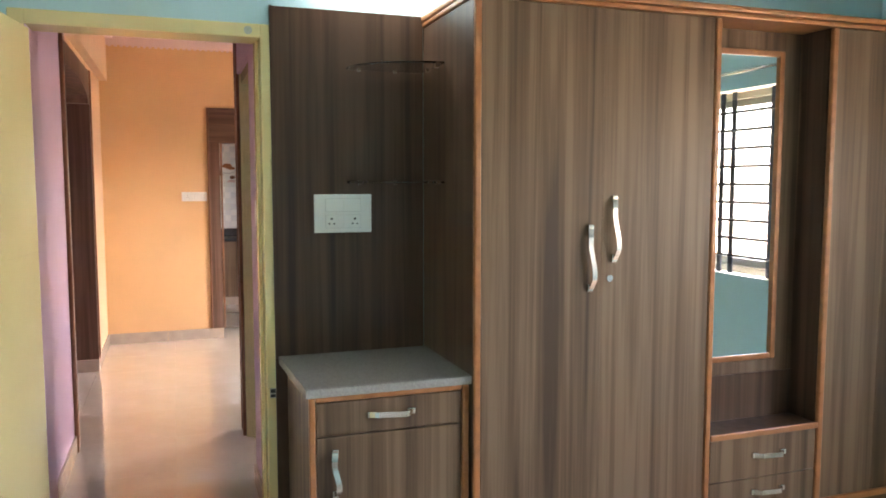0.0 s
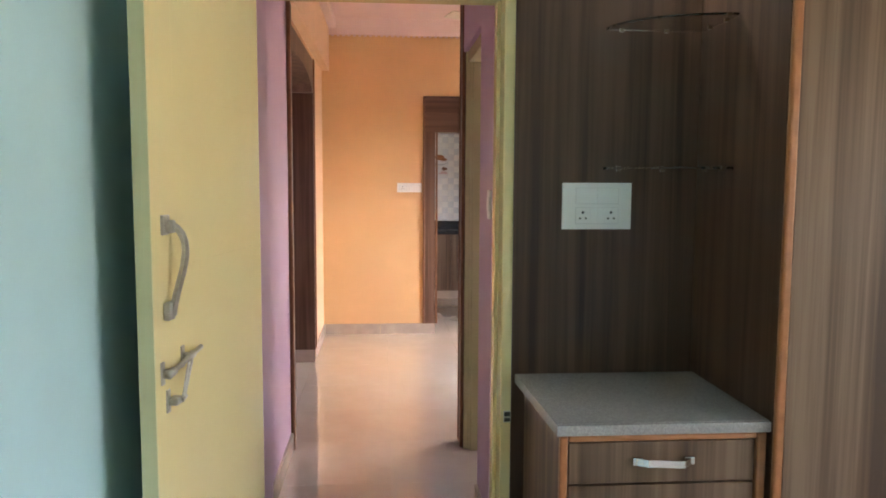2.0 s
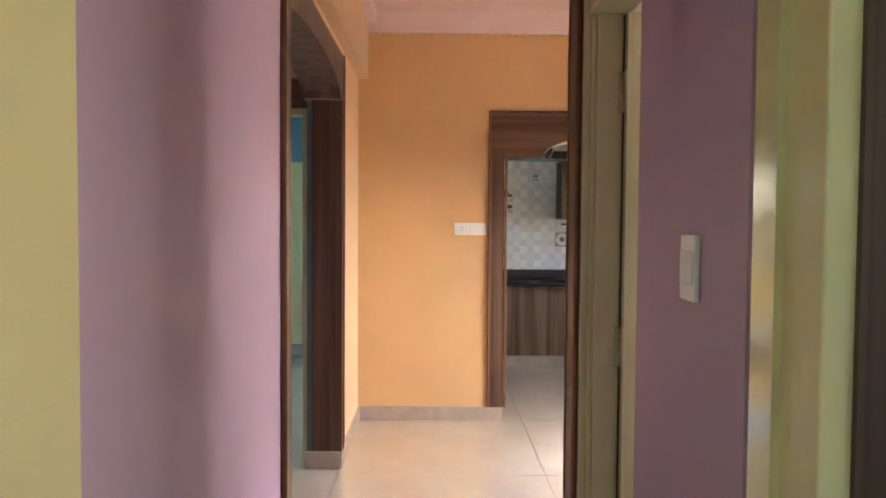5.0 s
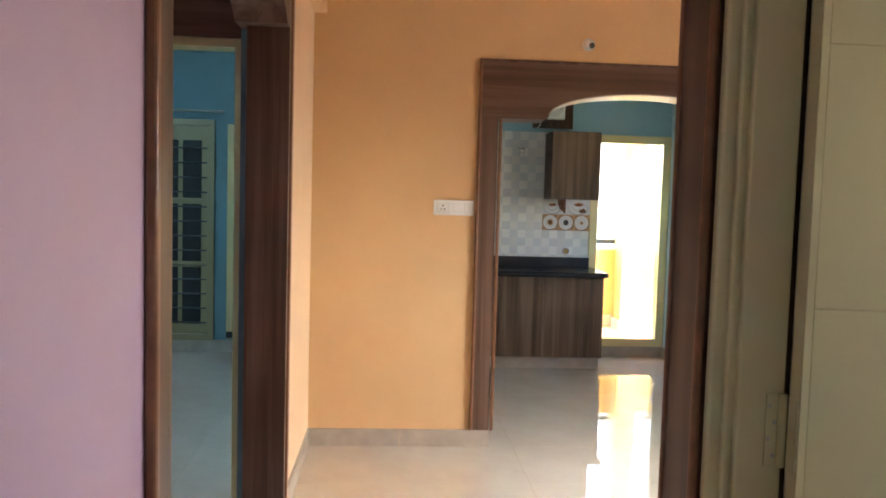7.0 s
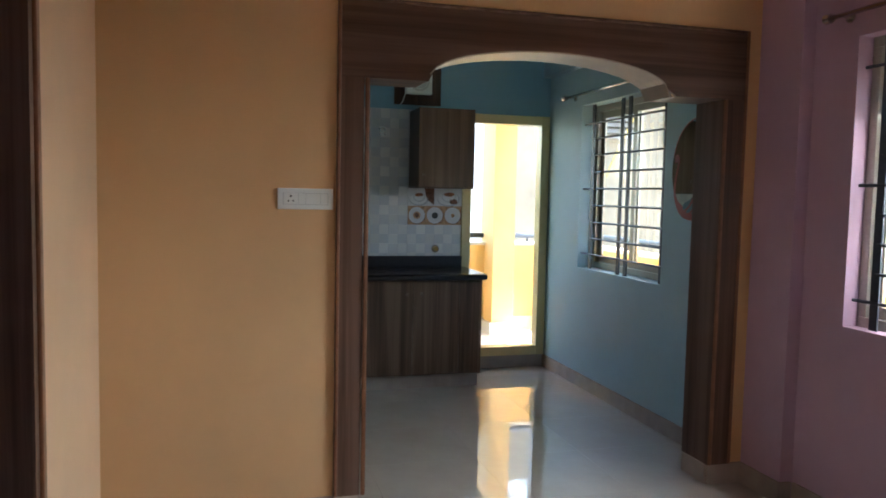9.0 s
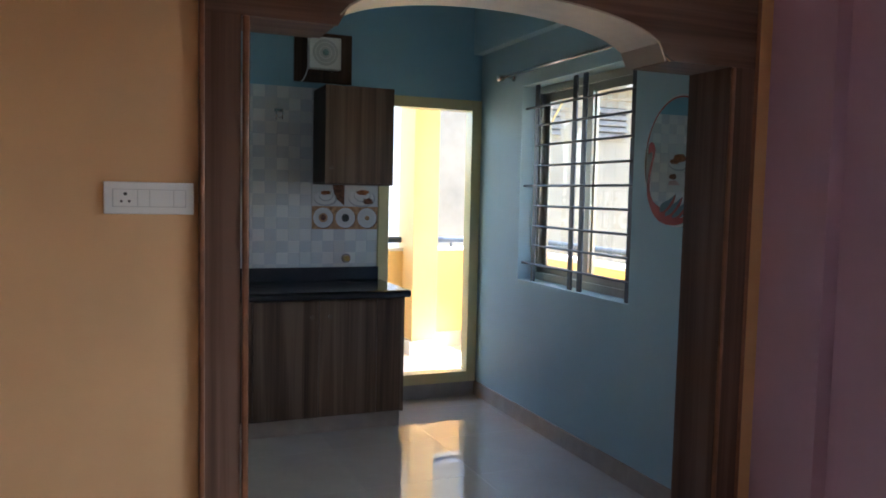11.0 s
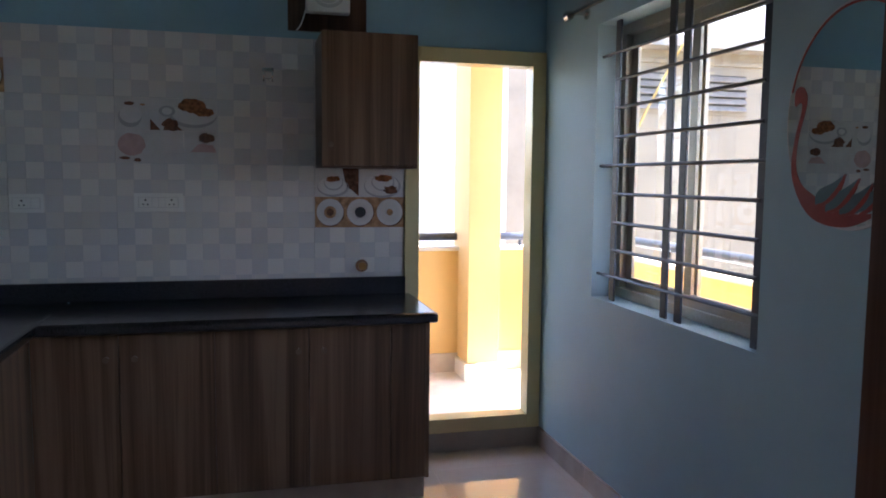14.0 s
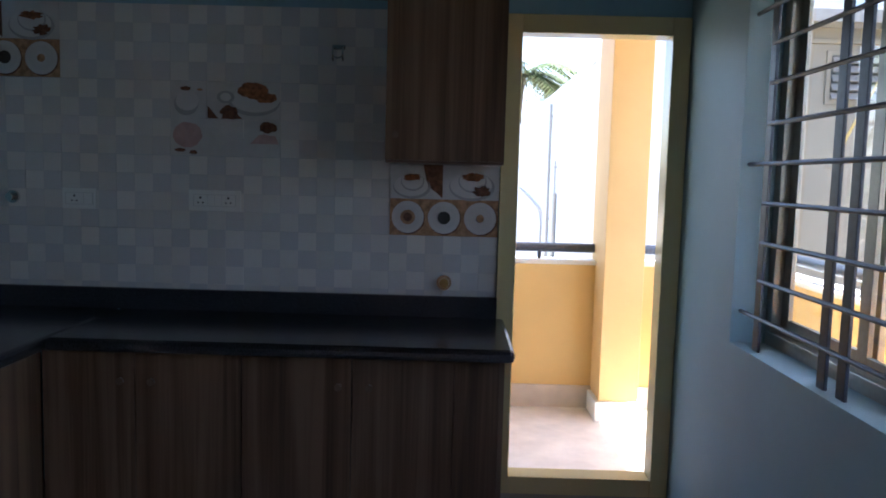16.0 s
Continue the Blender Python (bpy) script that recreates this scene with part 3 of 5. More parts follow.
for z0, z1 in ((0.005, 0.448), (0.4505, 0.868), (0.8705, 1.288), (1.2905, 1.703), (1.7055, 2.095)):
    part("door_panel", B(0.1975, 0.96, -3.2255, -3.2226, z0, z1, 0.0008), CREAM2, lf)
for z in (0.36, 1.02, 1.80):
    hg = part("hinge", B(0.181, 0.1838, -3.221, -3.194, z, z + 0.122, 0.001), CREAM2, bath, "painted butt hinge")
    part("hinge_leaf", B(0.150, 0.178, -3.183, -3.1805, z, z + 0.122, 0.001), CREAM2, hg)
    part("knuckle", R((0.176, -3.1865, z), (0.176, -3.1865, z + 0.122), 0.0075), CREAM2, hg, smooth=True)
    for k in range(4):
        x = 0.160 + 0.005 * (-1) ** k
        part("screw", R((x, -3.1850, z + 0.018 + 0.028 * k), (x, -3.1828, z + 0.018 + 0.028 * k), 0.0035, 8), STEEL, hg)

# kitchen balcony doorway and the second bedroom's doorway
kdf = door_frame("balcony_door_frame", 1.36, 2.106, 2.635, 2.74, 2.083, 0.074, "cream gloss painted timber frame of the balcony doorway", CREAM, 0.10)
part("sill", B(1.434, 2.032, 2.635, 2.74, 0.10, 0.176, 0.004), CREAM, kdf)
struct("threshold", B(1.36, 2.11, 2.66, 2.86, 0.0, 0.10), SKIRT, "tiled step under the balcony doorway", "threshold")
sbc = thing("second_bedroom_casing", (-1.58, -0.96, 0.0), "brown wood laminate casing round the second bedroom doorway", "door casing")
part("head_casing", B(-2.14, -1.105, -0.972, -0.9505, 2.121, 2.295, 0.003), TRIMFLAT, sbc)
part("casing", B(-1.1375, -1.105, -0.972, -0.9505, 0.0, 2.12, 0.003), TRIMWOOD, sbc)
part("casing", B(-2.14, -2.0205, -0.972, -0.9505, 0.0, 2.12, 0.003), TRIMWOOD, sbc)
part("edge_moulding", box(bmesh.new(), -2.14, -1.105, -0.98, -0.9725, 2.281, 2.297, 0.003), LIP2, sbc, "brown edge moulding")
df2 = door_frame("second_bedroom_door_frame", -2.02, -1.138, -0.962, -0.85, 2.12, 0.040, "cream painted timber frame of the second bedroom doorway", CREAM2)


# ---- windows ----
def barred_window(name, face, out, y0, y1, z0, z1, bar_x, uprights, rails, through_rails, label, glazed=True, thick=0.0075):
    """A sliding aluminium window with an iron grille, in a wall along y."""
    w = new(name)
    tagged(w, label, "window", kind="structure")
    fx0, fx1 = out - 0.085, out - 0.03

    def p(nm, bm, m, parent=w, label=""):
        ob = new(nm, mesh_of(nm, bm, m))
        ob.parent = parent
        if label:
            ob["label"] = label
        return ob
    f = 0.045
    frame_ob = p("window_frame", B(fx0, fx1, y0, y1, z0, z0 + f, 0.003), ALU, w, "aluminium window frame")
    p("frame_head", B(fx0, fx1, y0, y1, z1 - f, z1, 0.003), ALU, frame_ob)
    p("frame_jamb", B(fx0, fx1, y0, y0 + f, z0 + f, z1 - f, 0.003), ALU, frame_ob)
    p("frame_jamb", B(fx0, fx1, y1 - f, y1, z0 + f, z1 - f, 0.003), ALU, frame_ob)
    mid, s = (y0 + y1) / 2, 0.05
    for (a, b), dx in (((y0 + f, mid + 0.03), 0.008), ((mid - 0.03, y1 - f), 0.032)):
        sx0, sx1 = fx0 + dx, fx0 + dx + 0.018
        sash_ob = p("sash", B(sx0, sx1, a, a + s, z0 + f, z1 - f, 0.002), ALU, w)
        p("sash_stile", B(sx0, sx1, b - s, b, z0 + f, z1 - f, 0.002), ALU, sash_ob)
        p("sash_rail", B(sx0, sx1, a + s, b - s, z0 + f, z0 + f + s, 0.002), ALU, sash_ob)
        p("sash_rail", B(sx0, sx1, a + s, b - s, z1 - f - s, z1 - f, 0.002), ALU, sash_ob)
        if glazed:
            pane = p("pane", B(sx0 + 0.007, sx0 + 0.011, a + s, b - s, z0 + f + s, z1 - f - s), GLASS, sash_ob)
            pane.visible_shadow = False
    for y in uprights:
        p("grille_upright", B(bar_x - 0.005, bar_x + 0.005, y - 0.021, y + 0.021, z0, z1 - 0.004, 0.0015), IRON)
    for z in rails:
        a, b = (y0, y1) if z in through_rails else (min(uprights), max(uprights))
        p("grille_bar", R((bar_x - 0.003, a, z), (bar_x - 0.003, b, z), thick, 8), IRON)
    return w


barred_window("window_kitchen", 2.11, 2.31, 0.875, 2.048, 0.90, 2.115, 2.143, (0.927, 1.378, 1.479, 1.911),
              (1.007, 1.125, 1.245, 1.37, 1.493, 1.615, 1.74, 1.86, 1.975), (1.007, 1.493, 1.975), "aluminium sliding window with a dark iron grille")
barred_window("window_hall", 2.15, 2.31, -1.75, -0.545, 0.89, 2.14, 2.20, (-0.66, -1.09, -1.2, -1.64),
              (1.007, 1.13, 1.255, 1.38, 1.506, 1.63, 1.755, 1.88, 2.01), (1.007, 1.506, 2.01), "aluminium sliding window with a dark iron grille")
barred_window("window_bedroom", 3.2, 3.4, -8.30, -6.27, 0.92, 2.14, 3.26, (-6.37, -6.73, -6.84, -7.28, -7.72, -7.83, -8.2),
              (1.04, 1.16, 1.28, 1.40, 1.52, 1.64, 1.76, 1.88, 2.0), (1.04, 1.52, 2.0), "aluminium sliding window with a dark iron grille", glazed=False, thick=0.011)


def curtain_rod(name, x, wall_x, y0, y1, z):
    t = thing(name, (x, (y0 + y1) / 2, z), "brushed steel curtain rod with round end knobs", "curtain rod")
    part("rod", R((x, y0, z), (x, y1, z), 0.011, 14), CHROME, t, smooth=True)
    for y, s in ((y0, -1), (y1, 1)):
        part("end_knob", R((x, y, z), (x, y + s * 0.03, z), 0.021, 16, r2=0.024), CHROME, t)
        part("bracket", R((x, y - s * 0.05, z), (wall_x, y - s * 0.05, z), 0.009), CHROME, t)
        part("bracket_plate", R((wall_x - 0.008, y - s * 0.05, z), (wall_x, y - s * 0.05, z), 0.026, 16), CHROME, t)
    return t


curtain_rod("curtain_rod", 2.045, 2.11, 0.62, 2.215, 2.185)
curtain_rod("curtain_rod", 2.09, 2.15, -1.95, -0.445, 2.23)
curtain_rod("curtain_rod", 3.13, 3.2, -8.5, -6.2, 2.24)


# ---- switches and sockets ----
def plate(name, origin, along, out, width, height, rows, label, span=0.80, gap=0.001):
    """A modular wall plate. origin: its centre on the wall; rows: list of (height offset, kinds); kinds of 's' socket, 'k' switch, 'b' blank; span: the share of the width that they fill; gap: half the joint between them."""
    o, along, out = Vector(origin), Vector(along), Vector(out)
    t = thing(name, tuple(o), label, "switch plate")

    def slab(nm, u0, u1, v0, v1, d0, d1, m, bev, parent=t):
        a, b = o + along * u0 + out * d0, o + along * u1 + out * d1
        bm = B(min(a.x, b.x), max(a.x, b.x), min(a.y, b.y), max(a.y, b.y), o.z + v0, o.z + v1, bev)
        return part(nm, bm, m, parent)
    slab("cover", -width / 2, width / 2, -height / 2, height / 2, 0.0, 0.010, PLASTIC, 0.0025)
    for dz, h, kinds in rows:
        n = sum({"s": 2, "k": 1, "b": 2}[k] for k in kinds)
        u = -width * span / 2
        # grey slab a little larger than the inserts draws their edge shadow
        slab("insert_shadow_rim", u - 0.0009 - gap, -u + 0.0009 + gap, dz - h / 2 - 0.001 - gap, dz + h / 2 + 0.001 + gap, 0.010, 0.0106, PLASTICGREY, 0)
        step = width * span / n
        for k in kinds:
            w = step * {"s": 2, "k": 1, "b": 2}[k]
            insert = slab({"s": "socket", "k": "switch", "b": "blank"}[k], u + gap, u + w - gap, dz - h / 2, dz + h / 2, 0.010, 0.0125 if k != "k" else 0.0132, PLASTIC, 0.0006)
            if k == "s":
                c = o + along * (u + w / 2) + Vector((0, 0, dz))
                for du, dv, r in ((0, 0.011, 0.0048), (-0.0098, -0.009, 0.0036), (0.0098, -0.009, 0.0036)):
                    q = c + along * du + Vector((0, 0, dv))
                    part("pin_hole", R(q + out * 0.011, q + out * 0.0132, r, 10), HOLE, insert)
            u += w
    return t


AX, AY = (1, 0, 0), (0, 1, 0)
plate("switch_plate", (0.34, -4.717, 1.404), AX, (0, -1, 0), 0.235, 0.155, [(0.034, 0.051, "bb"), (-0.032, 0.052, "skks")], "white plastic switch and socket plate on the alcove panel", 0.61, 0.0004)
plate("switch_plate", (-0.128, 0.0, 1.399), AX, (0, -1, 0), 0.232, 0.088, [(0.0, 0.045, "skbk")], "white plastic switch and socket plate on the apricot wall")
plate("switch_plate", (0.055, -4.21, 1.39), AY, (-1, 0, 0), 0.075, 0.115, [(0.0, 0.055, "k")], "small white plastic switch plate on the mauve wall")
plate("socket_plate", (0.193, 2.652, 1.305), AX, (0, -1, 0), 0.215, 0.085, [(0.0, 0.045, "skks")], "white plastic double socket plate on the tiles")
plate("socket_plate", (-0.365, 2.652, 1.30), AX, (0, -1, 0), 0.14, 0.085, [(0.0, 0.045, "sk")], "white plastic socket plate on the tiles")


# ---- bedroom: counter unit, wardrobe ----
def bow_handle(parent, centre, length, upright, proud=0.028, name="handle"):
    """A chrome strap handle with a waved bow, on a front that faces -y."""
    cx, cy, cz = centre
    pts = []
    for i in range(17):
        u = i / 16
        s = (u - 0.5) * length
        o = proud * min(1.0, math.sin(math.pi * u) * 1.9) + 0.004 * math.sin(u * 2 * math.pi)
        wave = 0.007 * math.sin(u * 2 * math.pi) * (1 if upright else 0.55)
        pts.append((cx + wave, cy - 0.003 - o, cz + s) if upright else (cx + s, cy - 0.003 - o, cz + wave))
    bm = sweep(bmesh.new(), pts, 0.020, 0.006, (1, 0, 0) if upright else (0, 0, 1))
    h = part(name, bm, CHROME, parent, "chrome bow handle")
    for e in (-0.44, 0.44):
        d = e * length
        if upright:
            part("foot", B(cx - 0.011, cx + 0.011, cy - 0.012, cy, cz + d - 0.014, cz + d + 0.014, 0.002), CHROME, h)
        else:
            part("foot", B(cx + d - 0.014, cx + d + 0.014, cy - 0.012, cy, cz - 0.011, cz + 0.011, 0.002), CHROME, h)
    return h


F = -5.29
unit = thing("drawer_cabinet", (0.38, -5.0, 0.0), "brown laminate drawer cabinet with orange-brown edging in the alcove", "cabinet")
part("body", B(0.106, 0.68, -5.2335, -4.72, 0.08, 0.80), BROWN, unit)
part("plinth", B(0.12, 0.68, -5.21, -4.72, 0.0, 0.08), DARKWOOD, unit)
part("edging", B(0.104, 0.126, -5.260, -5.234, 0.0, 0.80, 0.006), LIP, unit, "orange-brown edge moulding")
part("edging", B(0.658, 0.684, -5.260, -5.234, 0.0, 0.80, 0.006), LIP, unit, "orange-brown edge moulding")
part("edging", B(0.127, 0.656, -5.260, -5.234, 0.784, 0.803, 0.005), LIP, unit, "orange-brown edge moulding")
dr = part("drawer", B(0.130, 0.653, -5.252, -5.2345, 0.664, 0.780, 0.002), BROWN, unit)
bow_handle(dr, (0.392, -5.252, 0.727), 0.165, False)
cd = part("door", B(0.130, 0.653, -5.252, -5.2345, 0.085, 0.658, 0.002), BROWN, unit)
bow_handle(cd, (0.192, -5.252, 0.53), 0.165, True)
slab = thing("granite_top", (0.38, -5.0, 0.803), "grey speckled granite slab on the drawer cabinet", "worktop")
bm = bmesh.new()
lo, hi = [[bm.verts.new((x, y, z)) for x, y in ((0.093, -5.254), (0.690, -5.254), (0.690, -4.72), (0.072, -4.72))] for z in (0.804, 0.834)]
bm.faces.new(lo[::-1]), bm.faces.new(hi)
for a in range(4):
    bm.faces.new((lo[a], lo[(a + 1) % 4], hi[(a + 1) % 4], hi[a]))
part("slab", bm, GRANITE, slab)
part("front_edge", B(0.092, 0.690, -5.270, -5.2545, 0.804, 0.834, 0.003), GRANITE, slab, "polished front edge")

alc = thing("alcove_panel", (0.38, -4.71, 0.834), "dark brown laminate back panel of the alcove", "wall panel")
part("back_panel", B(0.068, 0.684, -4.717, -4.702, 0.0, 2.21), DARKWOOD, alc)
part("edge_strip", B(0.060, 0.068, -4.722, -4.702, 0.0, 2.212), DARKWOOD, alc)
for z in (1.53, 1.985):
    sh = thing("glass_shelf", (0.53, -4.82, z), "clear glass corner shelf with small metal clips", "shelf")
    bm = bmesh.new()
    pts = [(0.683, -4.719), (0.36, -4.719)] + [(0.683 - 0.323 * math.cos(a), -4.719 - 0.27 * math.sin(a)) for a in [math.pi / 2 * i / 14 for i in range(1, 15)]]
    lo, hi = [bm.verts.new((x, y, z - 0.004)) for x, y in pts], [bm.verts.new((x, y, z + 0.004)) for x, y in pts]
    bm.faces.new(lo), bm.faces.new(hi[::-1])
    for i in range(len(pts)):
        j = (i + 1) % len(pts)
        bm.faces.new((lo[j], lo[i], hi[i], hi[j]))
    bmesh.ops.recalc_face_normals(bm, faces=bm.faces[:])
    part("pane", bm, GLASS, sh)
    for x, y in ((0.41, -4.728), (0.56, -4.728), (0.675, -4.80), (0.675, -4.92)):
        part("clip", B(x - 0.007, x + 0.007, y - 0.007, y + 0.007, z - 0.010, z + 0.008, 0.002), KNOB, sh)

wd = thing("wardrobe", (1.8, -5.0, 0.0), "tall brown laminate wardrobe with orange-brown edging and mirror niche", "wardrobe")
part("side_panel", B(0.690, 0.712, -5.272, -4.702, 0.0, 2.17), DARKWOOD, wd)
part("edging", B(0.689, 0.715, -5.294, -5.272, 0.0, 2.165, 0.007), LIP, wd, "orange-brown edge moulding")
part("edging", B(1.694, 1.720, -5.294, -5.272, 0.0, 2.165, 0.007), LIP, wd, "orange-brown edge moulding")
part("edging", B(2.276, 2.304, -5.296, -5.272, 0.0, 2.165, 0.007), LIP, wd, "orange-brown edge moulding")
part("cornice", B(0.680, 3.2, -5.302, -4.702, 2.166, 2.186, 0.006), LIP, wd, "orange-brown top moulding")
part("cornice", B(0.676, 3.2, -5.312, -4.702, 2.187, 2.212, 0.008), LIP, wd, "orange-brown top moulding")
part("body", B(0.712, 1.70, -5.262, -4.702, 0.12, 2.165), BROWN, wd)
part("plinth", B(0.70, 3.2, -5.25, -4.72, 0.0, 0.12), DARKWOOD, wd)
part("base_edging", B(1.722, 3.2, -5.296, -5.262, 0.13, 0.16, 0.006), LIP, wd)
for x0, x1, hx, hz in ((0.717, 1.2020, 1.152, 1.247), (1.2028, 1.689, 1.253, 1.355)):
    d = part("door", B(x0, x1, -5.288, -5.263, 0.10, 2.164, 0.0005), BROWN, wd)
    bow_handle(d, (hx, -5.288, hz), 0.25, True, 0.021)
    if x0 > 1:
        part("lock", R((1.238, -5.293, 1.169), (1.238, -5.287, 1.169), 0.013, 18), CHROME, d, "round chrome lock")
part("niche_back", B(1.722, 2.29, -5.126, -5.10, 0.50, 2.165), BROWN, wd)
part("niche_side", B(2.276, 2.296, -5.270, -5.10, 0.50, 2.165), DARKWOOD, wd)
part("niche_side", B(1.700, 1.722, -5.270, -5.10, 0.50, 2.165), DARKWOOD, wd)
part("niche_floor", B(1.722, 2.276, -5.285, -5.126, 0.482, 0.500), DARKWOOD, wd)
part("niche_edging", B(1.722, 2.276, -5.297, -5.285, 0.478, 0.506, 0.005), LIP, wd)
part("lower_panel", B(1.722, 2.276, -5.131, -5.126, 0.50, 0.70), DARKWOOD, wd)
part("drawer_box", B(1.722, 2.276, -5.262, -4.72, 0.15, 0.482), BROWN, wd)
for z0, z1 in ((0.30, 0.476), (0.165, 0.296)):
    d = part("drawer", B(1.726, 2.272, -5.286, -5.263, z0, z1, 0.0015), BROWN, wd)
    bow_handle(d, (2.02, -5.286, (z0 + z1) / 2 + 0.01), 0.165, False)
for x0, x1 in ((2.305, 2.60), (2.602, 2.90), (2.902, 3.2)):
    part("door", B(x0, x1, -5.288, -5.263, 0.162, 2.164, 0.0012), BROWN, wd)
part("body", B(2.297, 3.2, -5.262, -4.702, 0.12, 2.165), BROWN, wd)
mr = part("mirror", B(1.80, 2.146, -5.134, -5.1265, 0.785, 2.06), MIRROR, wd, "tall mirror in an orange-brown frame")
for a in ((1.775, 1.80, 0.76, 2.085), (2.146, 2.172, 0.76, 2.085), (1.80, 2.146, 0.76, 0.785), (1.80, 2.146, 2.06, 2.085)):
    part("mirror_frame", B(a[0], a[1], -5.142, -5.1265, a[2], a[3], 0.004), LIP, mr)


# ---- hall: camera on the wall, ceiling fan ----
tl = thing("tube_light", (0.775, -4.70, 2.35), "lit white tube light fixed high above the wardrobe", "lamp")
part("housing", B(0.17, 1.38, -4.728, -4.70, 2.352, 2.392, 0.003), PLASTIC, tl)
part("tube", R((0.20, -4.745, 2.366), (1.35, -4.745, 2.366), 0.014, 16), TUBE, tl, "glowing tube", smooth=True)
for x in (0.17, 1.35):
    part("end_cap", B(x, x + 0.03, -4.762, -4.7285, 2.350, 2.384, 0.004), PLASTIC, tl)
cc = thing("security_camera", (0.62, 0.0, 2.35), "small white dome security camera above the arch", "camera")
part("base", R((0.62, -0.012, 2.352), (0.62, 0.0, 2.352), 0.035, 20), PLASTIC, cc)
bm = bmesh.new()
bmesh.ops.create_uvsphere(bm, u_segments=20, v_segments=12, radius=0.032, matrix=Matrix.Translation((0.62, -0.032, 2.347)))
part("ball", bm, PLASTIC, cc, smooth=True)
part("lens", R((0.628, -0.066, 2.337), (0.626, -0.054, 2.341), 0.016, 18), HOLE, cc, "dark lens")

METALFAN = plain("ivory_fan_enamel", (0.62, 0.55, 0.46), 0.3)


def ceiling_fan(x, y, z, turn, material, label):
    t = thing("ceiling_fan", (x, y, z), label, "ceiling fan")
    part("down_rod", R((x, y, z + 0.05), (x, y, CEIL - 0.05), 0.012), material, t)
    part("canopy", R((x, y, CEIL - 0.07), (x, y, CEIL), 0.035, 20, r2=0.06), material, t)
    part("motor", R((x, y, z - 0.05), (x, y, z + 0.05), 0.09, 24, r2=0.07), material, t, smooth=False)
    for k in range(3):
        m = Matrix.Translation((x, y, z)) @ Matrix.Rotation(radians(turn + 120 * k), 4, "Z") @ Matrix.Rotation(radians(9), 4, "X")
        bm = bmesh.new()
        pts = [(0.10 + 0.05 * i, 0.035 + 0.03 * min(1, i / 3)) for i in range(11)]
        up = [bm.verts.new((px, w, 0.003)) for px, w in pts] + [bm.verts.new((px, -w, 0.003)) for px, w in reversed(pts)]
        f = bm.faces.new(up)
        g = bmesh.ops.extrude_face_region(bm, geom=[f])
        bmesh.ops.translate(bm, vec=(0, 0, -0.006), verts=[v for v in g["geom"] if isinstance(v, bmesh.types.BMVert)])
        bmesh.ops.recalc_face_normals(bm, faces=bm.faces[:])
        bmesh.ops.transform(bm, matrix=m, verts=bm.verts)
        part("blade", bm, material, t)
    return t


ceiling_fan(0.62, -1.60, 2.62, 205, METALFAN, "ivory three-bladed ceiling fan in the hall")
ceiling_fan(-2.35, 0.9, 2.45, 40, CHROME, "metal three-bladed ceiling fan in the second bedroom")


# ---- kitchen ----
def knob(parent, x, y, z):
    k = part("knob", R((x, y - 0.022, z), (x, y - 0.010, z), 0.013, 16, r2=0.011), KNOB, parent, "small metal knob")
    part("knob_stem", R((x, y - 0.011, z), (x, y, z), 0.006, 10), KNOB, k)


base = thing("base_cabinet", (0.56, 2.35, 0.10), "brown wood laminate kitchen base cabinet with small knobs", "cabinet")
part("body", B(-0.235, 1.345, 2.105, 2.645, 0.10, 0.80), DARKWOOD, base)
part("end_panel", B(1.345, 1.362, 2.083, 2.645, 0.10, 0.80), BROWN, base)
edges = (-0.235, 0.088, 0.457, 0.838, 1.19)
for i, (a, b) in enumerate(zip(edges, edges[1:])):
    d = part("door", B(a + 0.0015, b - 0.0015, 2.085, 2.104, 0.104, 0.795, 0.0015), BROWN, base)
    knob(d, (b - 0.045) if i % 2 == 0 else (a + 0.062), 2.085, 0.70)
part("filler_panel", B(1.1915, 1.345, 2.085, 2.104, 0.104, 0.795, 0.0015), BROWN, base)
plinth = thing("tiled_plinth", (0.56, 2.4, 0.0), "grey-beige tiled plinth under the base cabinet", "plinth")
part("plinth", B(-0.235, 1.35, 2.12, 2.645, 0.0, 0.10), SKIRT, plinth)
part("plinth_return", B(-0.88, -0.255, 0.40, 2.645, 0.0, 0.10), SKIRT, plinth)
ret = thing("base_cabinet", (-0.55, 1.4, 0.10), "brown wood laminate base cabinet on the kitchen's return", "cabinet")
part("body", B(-0.89, -0.245, 0.40, 2.10, 0.10, 0.80), DARKWOOD, ret)
for k in range(4):
    d = part("door", B(-0.2445, -0.226, 0.42 + 0.41 * k, 0.826 + 0.41 * k, 0.104, 0.795, 0.0015), BROWN, ret)
top = thing("black_worktop", (0.4, 2.35, 0.80), "polished black granite worktop with rounded front edge", "worktop")
part("slab", B(-0.21, 1.395, 2.045, 2.648, 0.802, 0.848, 0.016), BLACKSTONE, top)
part("slab_return", B(-0.89, -0.20, 0.38, 2.648, 0.802, 0.8475, 0.014), BLACKSTONE, top)
part("upstand", B(-0.89, 1.362, 2.622, 2.648, 0.848, 0.936, 0.003), BLACKSTONE, top)
cab = thing("wall_cabinet", (1.15, 2.5, 1.48), "brown wood laminate wall cabinet above the plate tiles", "cabinet")
part("body", B(0.918, 1.351, 2.334, 2.655, 1.486, 2.072), DARKWOOD, cab)
d = part("door", B(0.917, 1.352, 2.315, 2.333, 1.484, 2.074, 0.0015), BROWN, cab)
knob(d, 0.955, 2.315, 1.575)
part("bottom_edge", B(0.918, 1.351, 2.316, 2.655, 1.474, 1.4835), DARKWOOD, cab)

